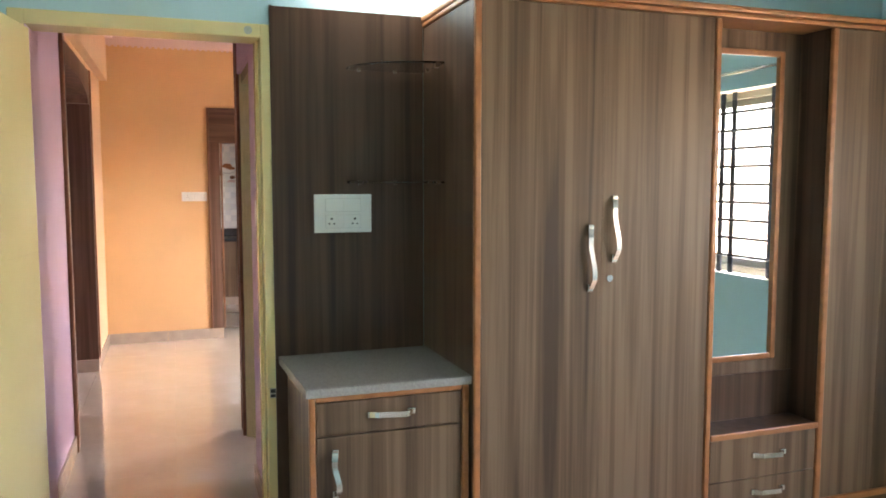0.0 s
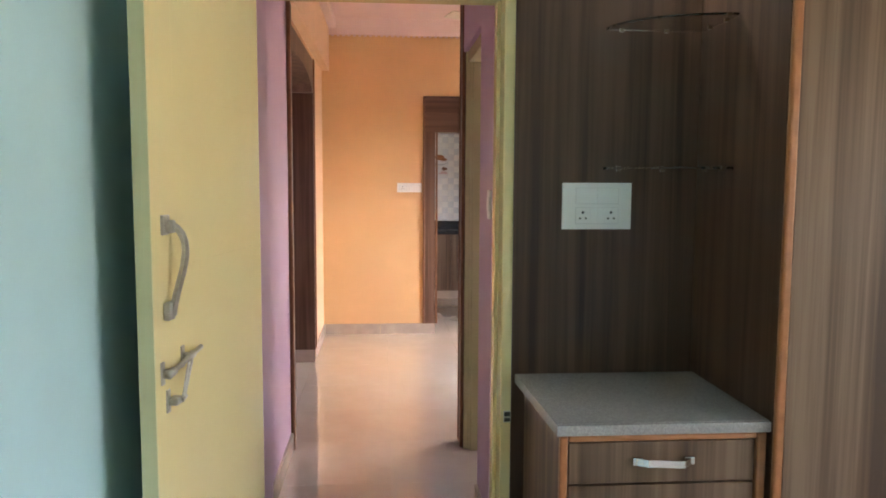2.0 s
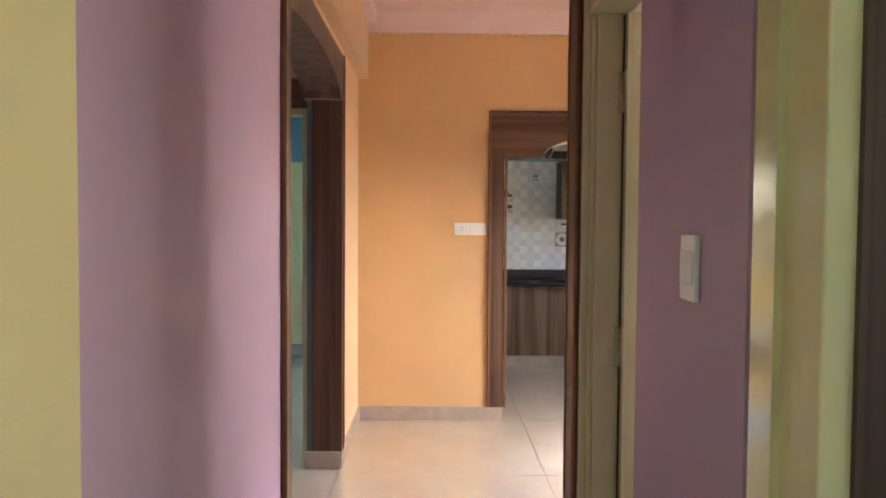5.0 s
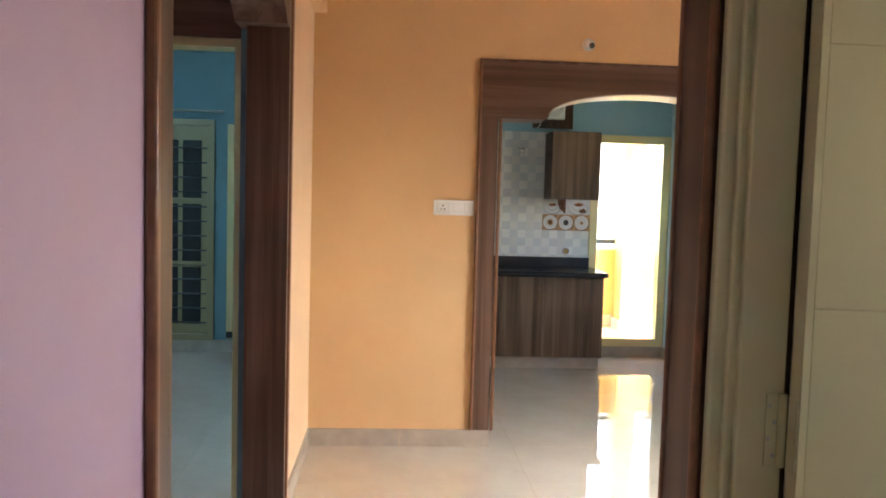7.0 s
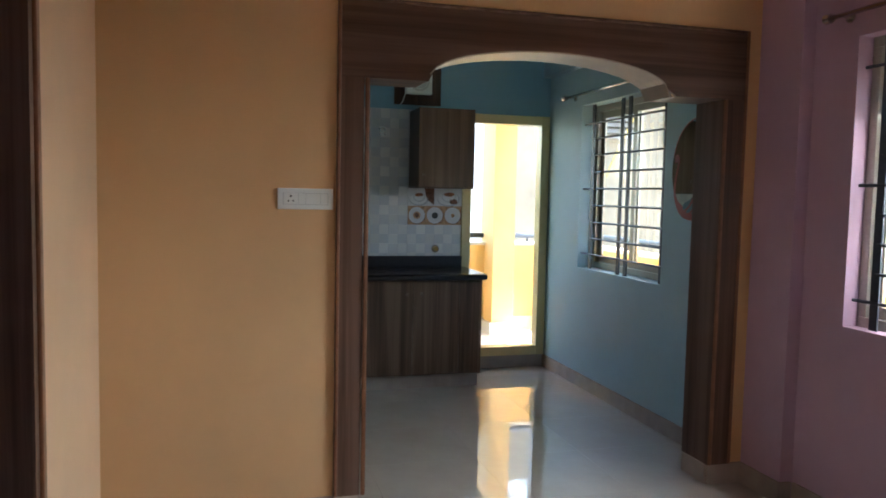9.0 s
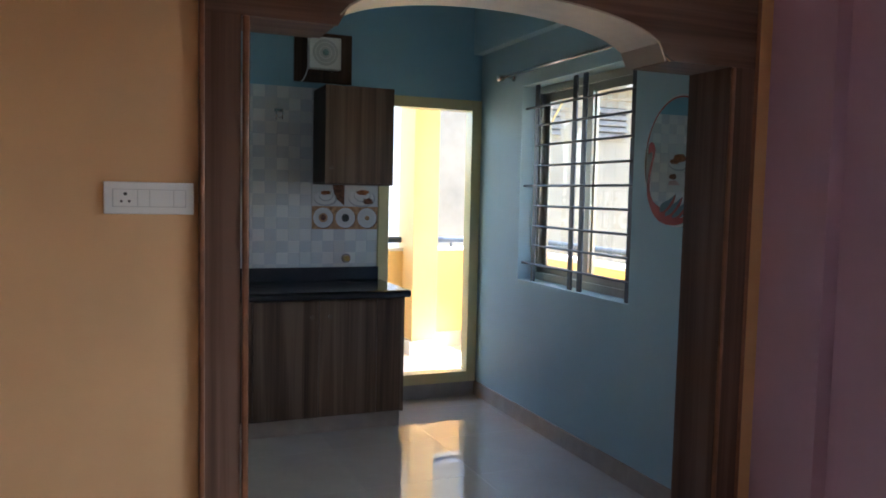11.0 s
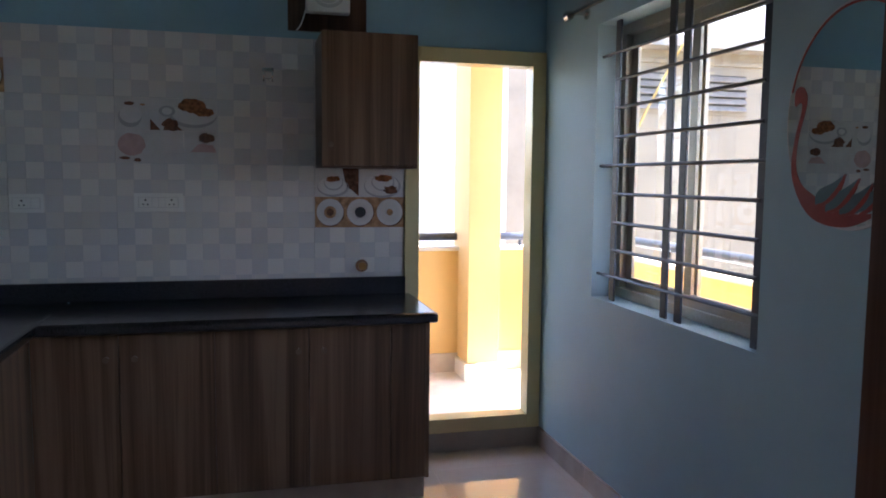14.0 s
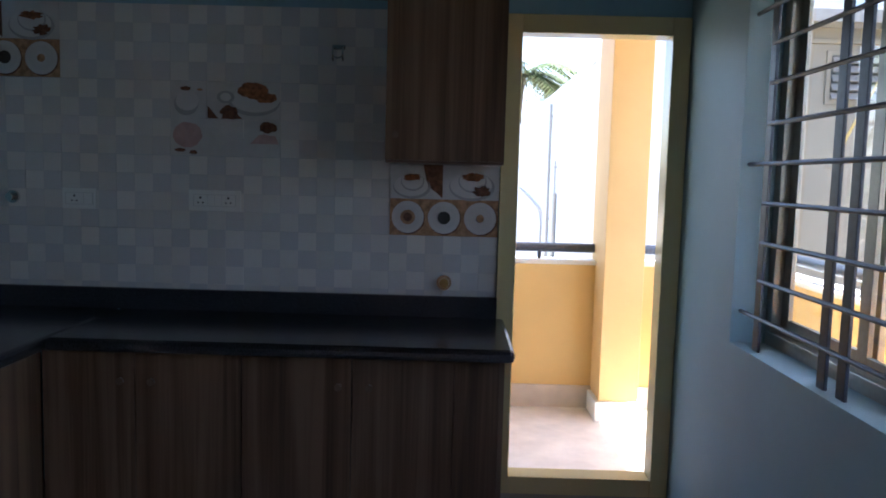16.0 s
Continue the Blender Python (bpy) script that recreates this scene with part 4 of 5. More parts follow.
# exhaust fan on its brown board
ex = thing("exhaust_fan", (0.975, 2.63, 2.12), "white exhaust fan on a brown wood board", "exhaust fan")
part("board", B(0.79, 1.165, 2.64, 2.66, 2.125, 2.44, 0.002), DARKWOOD, ex, "brown laminate board")
hs = part("housing", B(0.872, 1.078, 2.58, 2.64, 2.205, 2.405, 0.006), PLASTIC, ex)
for rr, m, y in ((0.082, PLASTICGREY, 2.5785), (0.066, PLASTIC, 2.577), (0.062, PLASTICGREY, 2.5755), (0.040, PLASTIC, 2.574), (0.036, PLASTICGREY, 2.5725)):
    part("grille_ring", R((0.975, y, 2.308), (0.975, 2.582, 2.308), rr, 32), m, hs)
part("hub", R((0.975, 2.566, 2.308), (0.975, 2.575, 2.308), 0.02, 20), CHROME, hs)
bm = sweep(bmesh.new(), [(0.872 - 0.045 * u, 2.60, 2.22 - 0.10 * u - 0.02 * math.sin(u * 3.1)) for u in [i / 10 for i in range(11)]], 0.006, 0.006, (0, 1, 0))
part("cable", bm, PLASTIC, ex)

# tap and hook on the tiles
tp = thing("wall_tap", (1.143, 2.652, 0.99), "brass and chrome tap point on the tiled wall", "tap")
part("flange", R((1.143, 2.640, 0.992), (1.143, 2.652, 0.992), 0.031, 24), CHROME, tp)
part("cap", R((1.143, 2.612, 0.992), (1.143, 2.641, 0.992), 0.019, 18, r2=0.022), plain("aged_brass", (0.42, 0.30, 0.12), 0.3, 1.0), tp, "brass plug")
tp2 = thing("wall_tap", (-0.64, 2.652, 1.30), "small chrome tap point high on the tiles", "tap")
part("flange", R((-0.64, 2.638, 1.30), (-0.64, 2.652, 1.30), 0.026, 20), CHROME, tp2)
part("cap", R((-0.64, 2.610, 1.30), (-0.64, 2.639, 1.30), 0.015, 14), CHROME, tp2)
hk = thing("wall_hook", (0.695, 2.652, 1.92), "small chrome double hook on the tiles", "hook")
part("plate", B(0.668, 0.722, 2.644, 2.652, 1.925, 1.945, 0.003), CHROME, hk)
for x in (0.675, 0.715):
    part("prong", sweep(bmesh.new(), [(x, 2.645 - 0.030 * math.sin(a), 1.932 - 0.028 * (1 - math.cos(a))) for a in [math.pi * k / 12 for k in range(11)]], 0.007, 0.007, (1, 0, 0)), CHROME, hk)
part("lower_bar", sweep(bmesh.new(), [(0.675 + 0.04 * k / 6, 2.618, 1.898 - 0.010 * math.sin(math.pi * k / 6)) for k in range(7)], 0.006, 0.006, (0, 1, 0)), CHROME, hk)

# oval mirror
om = thing("oval_mirror", (2.108, 0.53, 1.61), "frameless oval wall mirror with red and grey etched decoration", "mirror")


def oval(x0, x1, cy, cz, ry, rz, n=64):
    bm = bmesh.new()
    ring = [[bm.verts.new((x, cy + ry * math.cos(2 * math.pi * i / n), cz + rz * math.sin(2 * math.pi * i / n))) for i in range(n)] for x in (x0, x1)]
    bm.faces.new(ring[0]), bm.faces.new(ring[1][::-1])
    for i in range(n):
        j = (i + 1) % n
        bm.faces.new((ring[0][j], ring[0][i], ring[1][i], ring[1][j]))
    bmesh.ops.recalc_face_normals(bm, faces=bm.faces[:])
    return bm


part("rim", oval(2.100, 2.109, 0.53, 1.60, 0.245, 0.297), CHINA, om, "white glass rim")
part("glass", oval(2.0965, 2.100, 0.53, 1.60, 0.238, 0.290), MIRROR, om)


def ribbon(points, x=2.0955):
    """A flat etched ribbon on the mirror. points: (across, up, width) in half-axes of the oval, across towards -y."""
    bm = bmesh.new()
    rows = []
    fine = []
    for k in range(len(points) - 1):
        p0, p1, p2, p3 = points[max(k - 1, 0)], points[k], points[k + 1], points[min(k + 2, len(points) - 1)]
        for s in range(6):
            t = s / 6
            fine.append([0.5 * (2 * b + (c - a) * t + (2 * a - 5 * b + 4 * c - d) * t * t + (3 * b - a - 3 * c + d) * t ** 3) for a, b, c, d in zip(p0, p1, p2, p3)])
    fine.append(list(points[-1]))
    for k, (a, b, w) in enumerate(fine):
        q0, q1 = fine[max(k - 1, 0)], fine[min(k + 1, len(fine) - 1)]
        d = Vector((q1[0] - q0[0], q1[1] - q0[1])).normalized()
        n = Vector((-d.y, d.x)) * max(w, 0.004) / 2
        rows.append([bm.verts.new((xx, 0.53 - 0.238 * (a + s * n.x), 1.60 + 0.29 * (b + s * n.y))) for xx in (x, x + 0.0009) for s in (-1, 1)])
    for p, q in zip(rows, rows[1:]):
        for i, j in ((0, 1), (1, 3), (3, 2), (2, 0)):
            bm.faces.new((p[i], p[j], q[j], q[i]))
    bm.faces.new([rows[0][i] for i in (0, 1, 3, 2)]), bm.faces.new([rows[-1][i] for i in (0, 1, 3, 2)])
    bmesh.ops.recalc_face_normals(bm, faces=bm.faces[:])
    return bm


part("etched_band", ribbon([(0.985 * math.cos(radians(a)), 0.985 * math.sin(radians(a)), 0.022) for a in range(20, 166, 12)]), RED, om, "dark red etched band")
part("etched_hook", ribbon([(-0.88, 0.14, 0.03), (-0.82, 0.24, 0.16), (-0.74, 0.20, 0.11), (-0.74, 0.08, 0.06), (-0.83, -0.17, 0.06), (-0.86, -0.45, 0.08), (-0.75, -0.66, 0.12), (-0.54, -0.81, 0.20), (-0.28, -0.90, 0.18), (0.05, -0.93, 0.12), (0.35, -0.88, 0.04)]), RED, om, "dark red etched swan-neck curve")
for k, (a, b, c, d) in enumerate(((-0.46, -0.80, -0.03, -0.52), (-0.30, -0.86, 0.17, -0.56), (-0.08, -0.88, 0.36, -0.60), (0.14, -0.86, 0.55, -0.58))):
    mx, my = (a + c) / 2 - 0.05, (b + d) / 2 - 0.05
    part("etched_leaf", ribbon([(a, b, 0.02), (mx - 0.10, my - 0.02, 0.13), (mx + 0.10, my + 0.06, 0.11), (c, d, 0.01)], 2.0948), GREYGREEN, om, "blue-grey etched leaf")
    part("etched_leaf_edge", ribbon([(a + 0.06, b - 0.01, 0.015), (mx + 0.02, my - 0.06, 0.04), (mx + 0.17, my + 0.05, 0.05), (c, d, 0.01)], 2.0942), RED, om)


# ---- tiled kitchen wall ----
tiles = new("wall_tiling")
tagged(tiles, "pale glazed checkered wall tiles with pictures of cups and plates", "wall tiles", kind="structure")
TX0, TZ0, TW, TH = 0.011, 0.882, 0.45, 0.302
P_Y = 2.652


def tile_mesh(w, h, nx, ny, seed):
    rnd = random.Random(seed)
    bm = bmesh.new()
    box(bm, 0, w, 0.004, 0.010, 0, h)
    for i in range(nx):
        for j in range(ny):
            d = rnd.choice((0.0, 0.0003, 0.0006)) + (0.0003 if (i + j) % 2 else 0)
            n = len(bm.faces)
            x0, x1, z0, z1, e = i * w / nx + 0.0001, (i + 1) * w / nx - 0.0001, j * h / ny + 0.0001, (j + 1) * h / ny - 0.0001, 0.0009
            tx, tz = rnd.uniform(-0.0007, 0.0007), rnd.uniform(-0.0007, 0.0007)
            back = [bm.verts.new((x, 0.0042, z)) for x, z in ((x0, z0), (x1, z0), (x1, z1), (x0, z1))]
            face = [bm.verts.new((x, 0.0028 - d + u * tx + v * tz, z)) for x, z, u, v in ((x0 + e, z0 + e, -1, -1), (x1 - e, z0 + e, 1, -1), (x1 - e, z1 - e, 1, 1), (x0 + e, z1 - e, -1, 1))]
            bm.faces.new(face)
            for a in range(4):
                bm.faces.new((back[a], back[(a + 1) % 4], face[(a + 1) % 4], face[a]))
            bm.faces.ensure_lookup_table()
            for f in bm.faces[n:]:
                f.material_index = (i + j) % 2
    return mesh_of("tile", bm, [WALLTILE, WALLTILE2])


full = [tile_mesh(TW - 0.0006, TH - 0.0006, 6, 4, s) for s in range(4)]
for c in range(-2, 3):
    for r in range(4):
        x, z = TX0 + c * TW, TZ0 + r * TH
        if c == -2 or c == 2:
            x0 = max(x, -0.895)
            w = min(x + TW, 1.359) - x0 - 0.0006
            me = tile_mesh(w, TH - 0.0006, max(1, round(w / 0.075)), 4, 10 + c + r)
            x = x0
        else:
            me = full[(c * 3 + r * 5) % 4]
        ob = new("tile", me)
        ob.location = (x, P_Y - 0.003, z)
        ob.parent = tiles


def disc(cx, cz, r, y, n=32, sq=1.0, rough=0.0):
    bm = bmesh.new()
    wob = [1 + rough * noise.noise(Vector((3 * math.cos(2 * math.pi * i / n) + cx * 40, 3 * math.sin(2 * math.pi * i / n), cz * 40))) for i in range(n)]
    ring = [[bm.verts.new((cx + wob[i] * r * math.cos(2 * math.pi * i / n), yy, cz + wob[i] * r * sq * math.sin(2 * math.pi * i / n))) for i in range(n)] for yy in (y, y + 0.0008)]
    bm.faces.new(ring[0]), bm.faces.new(ring[1][::-1])
    for i in range(n):
        j = (i + 1) % n
        bm.faces.new((ring[0][j], ring[0][i], ring[1][i], ring[1][j]))
    bmesh.ops.recalc_face_normals(bm, faces=bm.faces[:])
    return bm


def tpart(bm, m, name="picture_glaze"):
    ob = new(name, mesh_of(name, bm, m))
    ob.parent = tiles
    return ob


PY = P_Y - 0.0065


def plates_tile(x, z):
    """Printed tile: two cups above a row of three plates."""
    h = TH - 0.002
    tpart(B(x, x + 0.445, PY, PY + 0.003, z, z + h * 0.50), TAN)
    tpart(B(x, x + 0.215, PY, PY + 0.003, z + h * 0.505, z + h), PICTURE)
    tpart(B(x + 0.218, x + 0.445, PY, PY + 0.003, z + h * 0.505, z + h), PICTURE)
    for k in range(3):
        cx, cz = x + 0.074 + 0.1485 * k, z + h * 0.25
        tpart(disc(cx + 0.003, cz - 0.003, 0.0675, PY - 0.0005), COCOA)
        tpart(disc(cx, cz, 0.066, PY - 0.001), CHINA)
        tpart(disc(cx, cz, 0.050, PY - 0.0018), plain("plate_well_glaze", (0.62, 0.61, 0.60), 0.18, 0, 12, 0.04, 0))
        tpart(disc(cx, cz, (0.030, 0.036, 0.026)[k], PY - 0.0026), (TAN, CHINA, CHINA)[k])
        tpart(disc(cx, cz, (0.018, 0.026, 0.016)[k], PY - 0.0034), (COCOA, HOLE, TAN)[k])
    for cx, cz, r in ((x + 0.085, z + h * 0.68, 0.07), (x + 0.33, z + h * 0.70, 0.085)):
        tpart(disc(cx + 0.004, cz - 0.006, r * 1.10, PY - 0.0005, sq=0.62), SHADE)
        tpart(disc(cx, cz, r, PY - 0.001, sq=0.62), CHINA)
        tpart(disc(cx + 0.006, cz + 0.016, r * 0.68, PY - 0.0014, sq=0.8), SHADE)
        tpart(disc(cx + 0.005, cz + 0.02, r * 0.62, PY - 0.0018, sq=0.8), CHINA)
        tpart(disc(cx + 0.005, cz + 0.034, r * 0.5, PY - 0.0026, sq=0.38, rough=0.5), RUST)
    tpart(wedge([(x + 0.133, z + h * 0.99), (x + 0.2145, z + h * 0.99), (x + 0.2145, z + h * 0.515), (x + 0.185, z + h * 0.60), (x + 0.152, z + h * 0.68), (x + 0.143, z + h * 0.82)], PY - 0.0005), COCOA)
    tpart(disc(x + 0.375, z + h * 0.62, 0.034, PY - 0.0032, sq=0.6, rough=0.5), COCOA)


def wedge(points, y):
    """A flat printed shape with straight sides."""
    bm = bmesh.new()
    lo, hi = [bm.verts.new((x, y, z)) for x, z in points], [bm.verts.new((x, y + 0.0008, z)) for x, z in points]
    bm.faces.new(lo), bm.faces.new(hi[::-1])
    for i in range(len(points)):
        j = (i + 1) % len(points)
        bm.faces.new((lo[j], lo[i], hi[i], hi[j]))
    bmesh.ops.recalc_face_normals(bm, faces=bm.faces[:])
    return bm


def cups_tile(x, z):
    """Printed tile: pale cups and plates with a few brown sweets."""
    h = TH - 0.002
    tpart(B(x + 0.003, x + 0.146, PY + 0.001, PY + 0.004, z + h * 0.505, z + h - 0.002), PICTURE)
    tpart(B(x + 0.150, x + 0.444, PY + 0.001, PY + 0.004, z + h * 0.505, z + h - 0.002), PICTURE)
    tpart(B(x + 0.003, x + 0.294, PY + 0.001, PY + 0.004, z + 0.002, z + h * 0.495), PICTURE)
    tpart(B(x + 0.298, x + 0.444, PY + 0.001, PY + 0.004, z + 0.002, z + h * 0.495), PICTURE)
    tpart(disc(x + 0.062, z + h * 0.90, 0.021, PY, sq=0.42, rough=0.4), COCOA)
    tpart(disc(x + 0.120, z + h * 0.89, 0.012, PY, sq=0.4, rough=0.5), TAN)
    tpart(disc(x + 0.068, z + h * 0.74, 0.047, PY + 0.0004, sq=0.85), CHINA)
    tpart(wedge([(x + 0.151, z + h * 0.51), (x + 0.195, z + h * 0.51), (x + 0.172, z + h * 0.60), (x + 0.151, z + h * 0.68)], PY), COCOA)
    tpart(disc(x + 0.340, z + h * 0.745, 0.106, PY + 0.0006, sq=0.55), SHADE)
    tpart(disc(x + 0.345, z + h * 0.775, 0.100, PY + 0.0003, sq=0.52), CHINA)
    tpart(disc(x + 0.064, z + h * 0.70, 0.050, PY + 0.0006, sq=0.95), SHADE)
    tpart(disc(x + 0.225, z + h * 0.80, 0.036, PY + 0.0002, sq=0.7), SHADE)
    tpart(disc(x + 0.225, z + h * 0.80, 0.022, PY, sq=0.75), CHINA)
    tpart(wedge([(x + 0.205, z + h * 0.51), (x + 0.292, z + h * 0.51), (x + 0.265, z + h * 0.60), (x + 0.225, z + h * 0.58)], PY), COCOA)
    tpart(disc(x + 0.240, z + h * 0.595, 0.036, PY - 0.0006, sq=0.75, rough=0.35), COCOA)
    tpart(disc(x + 0.335, z + h * 0.89, 0.060, PY - 0.0006, sq=0.55, rough=0.25), RUST)
    tpart(disc(x + 0.388, z + h * 0.80, 0.046, PY - 0.0009, sq=0.45, rough=0.3), RUST)
    tpart(disc(x + 0.068, z + h * 0.28, 0.060, PY, sq=0.86, rough=0.1), ROSE)
    tpart(disc(x + 0.038, z + h * 0.075, 0.022, PY - 0.0006, sq=0.34, rough=0.3), COCOA)
    tpart(disc(x + 0.092, z + h * 0.05, 0.016, PY - 0.0006, sq=0.5, rough=0.5), COCOA)
    tpart(wedge([(x + 0.325, z + h * 0.18), (x + 0.443, z + h * 0.18), (x + 0.420, z + h * 0.34), (x + 0.360, z + h * 0.30)], PY), ROSE)
    tpart(disc(x + 0.413, z + h * 0.345, 0.034, PY - 0.0003, sq=0.45), CHINA)
    tpart(disc(x + 0.398, z + h * 0.405, 0.036, PY - 0.0007, sq=0.62, rough=0.25), COCOA)


plates_tile(TX0 + 2 * TW + 0.002, TZ0 + TH)
cups_tile(TX0 + 0.002, TZ0 + 2 * TH)
plates_tile(TX0 - 2 * TW + 0.008, TZ0 + 3 * TH)


# ---- second bedroom's balcony window ----
fw = new("window_bedroom_two")
tagged(fw, "cream framed balcony door beside a dark panelled shutter with grille bars", "window", kind="structure")


def fpart(nm, bm, m, parent=None, label=""):
    ob = new(nm, mesh_of(nm, bm, m))
    ob.parent = parent or fw
    if label:
        ob["label"] = label
    return ob


fpart("window_frame", B(-3.26, -2.09, 2.63, 2.74, 2.045, 2.10, 0.004), CREAMSHADE)
fpart("frame_sill", B(-3.26, -2.09, 2.63, 2.74, 0.10, 0.155, 0.004), CREAMSHADE)
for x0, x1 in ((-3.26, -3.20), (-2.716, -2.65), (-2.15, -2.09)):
    fpart("frame_post", B(x0, x1, 2.63, 2.74, 0.155, 2.045, 0.004), CREAMSHADE)
sh = fpart("shutter", B(-2.65, -2.15, 2.68, 2.71, 0.155, 2.045), CREAMSHADE, None, "shuttered leaf with six dark panels")
for i in range(2):
    for j in range(3):
        x0, z0 = -2.585 + 0.205 * i, 0.245 + 0.575 * j
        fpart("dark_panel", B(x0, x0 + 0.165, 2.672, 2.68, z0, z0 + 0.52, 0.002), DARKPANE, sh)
for k in range(13):
    z = 0.26 + 0.132 * k
    fpart("grille_bar", R((-2.64, 2.655, z), (-2.16, 2.655, z), 0.007, 8), IRON)
for z in (0.80, 1.375):
    fpart("cross_rail", B(-2.645, -2.155, 2.645, 2.668, z - 0.012, z + 0.012, 0.002), CREAMSHADE)
sl = thing("balcony_door_leaf", (-1.79, 2.62, 0.12), "cream painted balcony door leaf folded back against the wall", "door")
part("leaf", B(-1.97, -1.62, 2.605, 2.635, 0.12, 2.06, 0.003), CREAM, sl)
part("stopper", B(-1.965, -1.91, 2.585, 2.605, 0.13, 0.19, 0.004), HOLE, sl, "black rubber stopper")
struct("step_bedroom_two", B(-3.26, -2.09, 2.66, 2.86, 0.04, 0.10), SKIRT, "tiled step under the balcony door", "threshold")
curt = thing("curtain_rail", (-2.5, 2.6, 2.17), "dark metal curtain rail above the balcony door", "curtain rod")
part("rod", R((-3.35, 2.60, 2.17), (-2.0, 2.60, 2.17), 0.011), STEEL, curt)
part("bracket", R((-2.05, 2.60, 2.17), (-2.05, 2.66, 2.17), 0.008), STEEL, curt)
part("bracket", R((-3.3, 2.60, 2.17), (-3.3, 2.66, 2.17), 0.008), STEEL, curt)


# ---- balcony ----
struct("balcony_floor", B(-4.0, 2.98, 2.86, 4.18, -0.2, 0.055), plain("balcony_floor_tile", (0.70, 0.66, 0.60), 0.4, 0, 8, 0.12, 0.05), "matt beige tiled balcony floor", "floor")
struct("balcony_floor_side", B(2.31, 2.98, -8.8, 2.86, -0.2, 0.054), plain("balcony_floor_tile_side", (0.70, 0.66, 0.60), 0.4, 0, 8, 0.12, 0.05), "matt beige tiled balcony floor", "floor")
struct("parapet_north", B(-4.0, 2.98, 4.06, 4.18, 0.055, 0.925), OCHRE, "ochre painted balcony parapet", "parapet")
struct("parapet_east", B(2.86, 2.98, -4.2, 4.06, 0.054, 0.945), OCHRE, "ochre painted balcony parapet", "parapet")
struct("coping_north", B(-4.0, 3.0, 4.045, 4.195, 0.925, 0.952, 0.005), WHITE, "white painted parapet coping", "coping")
struct("coping_east", B(2.845, 3.0, -4.2, 4.045, 0.945, 0.972, 0.005), WHITE, "white painted parapet coping", "coping")
struct("balcony_skirting", B(-4.0, 2.84, 4.046, 4.06, 0.055, 0.19), plain("pale_skirting_tile", (0.60, 0.52, 0.44), 0.3, 0, 9, 0.1), "pale tiled skirting of the balcony", "skirting")
struct("balcony_roof", B(-4.0, 3.0, 2.86, 4.2, 2.75, 2.9), OCHRE2, "painted balcony roof slab", "roof")
struct("sunshade_kitchen", B(2.31, 2.93, 0.55, 2.35, 2.34, 2.42), OCHRE2, "ochre painted concrete sunshade over the kitchen window", "sunshade")
struct("sunshade_bedroom", B(3.4, 3.92, -8.6, -6.1, 2.26, 2.34), OCHRE2, "ochre painted concrete sunshade over the bedroom window", "sunshade")
struct("sunshade_hall", B(2.31, 2.93, -2.1, -0.2, 2.36, 2.44), OCHRE2, "ochre painted concrete sunshade over the hall window", "sunshade")
struct("balcony_edge_beam", B(2.86, 3.0, 2.6, 4.2, 2.42, 2.75), OCHRE2, "ochre painted edge beam of the balcony", "beam")
pil = thing("balcony_pillar", (2.15, 3.95, 0.055), "ochre painted square balcony pillar on a pale plinth", "pillar")
part("shaft", B(2.037, 2.262, 3.795, 4.185, 0.17, 2.75, 0.004), OCHRE2, pil)
part("plinth", B(2.014, 2.286, 3.775, 4.04, 0.055, 0.17, 0.004), WHITE, pil, "pale tiled plinth")
for nm, a, b, n, lbl in (("balcony_rail", (-1.15, 4.12, 1.02), (2.93, 4.12, 1.02), 5, "dark metal handrail on the parapet"), ("balcony_rail", (2.92, -4.2, 1.055), (2.92, 4.12, 1.055), 9, "dark metal handrail on the side parapet")):
    t = thing(nm, ((a[0] + b[0]) / 2, (a[1] + b[1]) / 2, 0.972), lbl, "handrail")
    part("rail", R(a, b, 0.028, 16), IRON, t, smooth=True)
    for i in range(n):
        c = Vector(a).lerp(Vector(b), (i + 0.5) / n)
        part("rail_post", R((c.x, c.y, 0.95), (c.x, c.y, a[2]), 0.012, 10), IRON, t)
grl = thing("balcony_grille", (-3.0, 4.12, 0.952), "white painted iron grille over the parapet", "grille")
for k in range(14):
    part("grille_bar", R((-4.0, 4.12, 1.06 + 0.115 * k), (-1.2, 4.12, 1.06 + 0.115 * k), 0.0075, 8), WHITEIRON, grl)
for k in range(8):
    part("grille_post", B(-3.95 + 0.39 * k, -3.92 + 0.39 * k, 4.11, 4.13, 0.952, 2.75), WHITEIRON, grl)


# ---- outside ----
GZ = -3.2
struct("ground", B(-150, 150, -150, 150, GZ - 0.5, GZ), EARTH, "dry earth ground around the house", "ground")
NX, NY = 3.72, 7.9
nb = thing("neighbour_building", (10.0, 14.0, GZ), "cream rendered neighbouring house with louvred vents under its eave", "building")
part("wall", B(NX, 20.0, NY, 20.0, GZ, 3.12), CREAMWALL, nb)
# thin white skin: this side's stronger daylight is put into its colour
part("bright_side_skin", B(NX - 0.012, NX - 0.001, NY, 20.0, GZ, 3.12), GREYWALL, nb, "white skin that brightens the side wall")
part("eave_slab", B(NX + 0.9, 20.3, NY - 0.32, 20.2, 3.12, 3.26, 0.01), EAVEGREY, nb, "stained grey concrete eave")
part("upper_wall", B(6.2, 20.0, NY + 0.35, 20.0, 3.26, 5.4), GREYWALL, nb)
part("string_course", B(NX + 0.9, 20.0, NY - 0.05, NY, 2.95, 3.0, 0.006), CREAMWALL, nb)
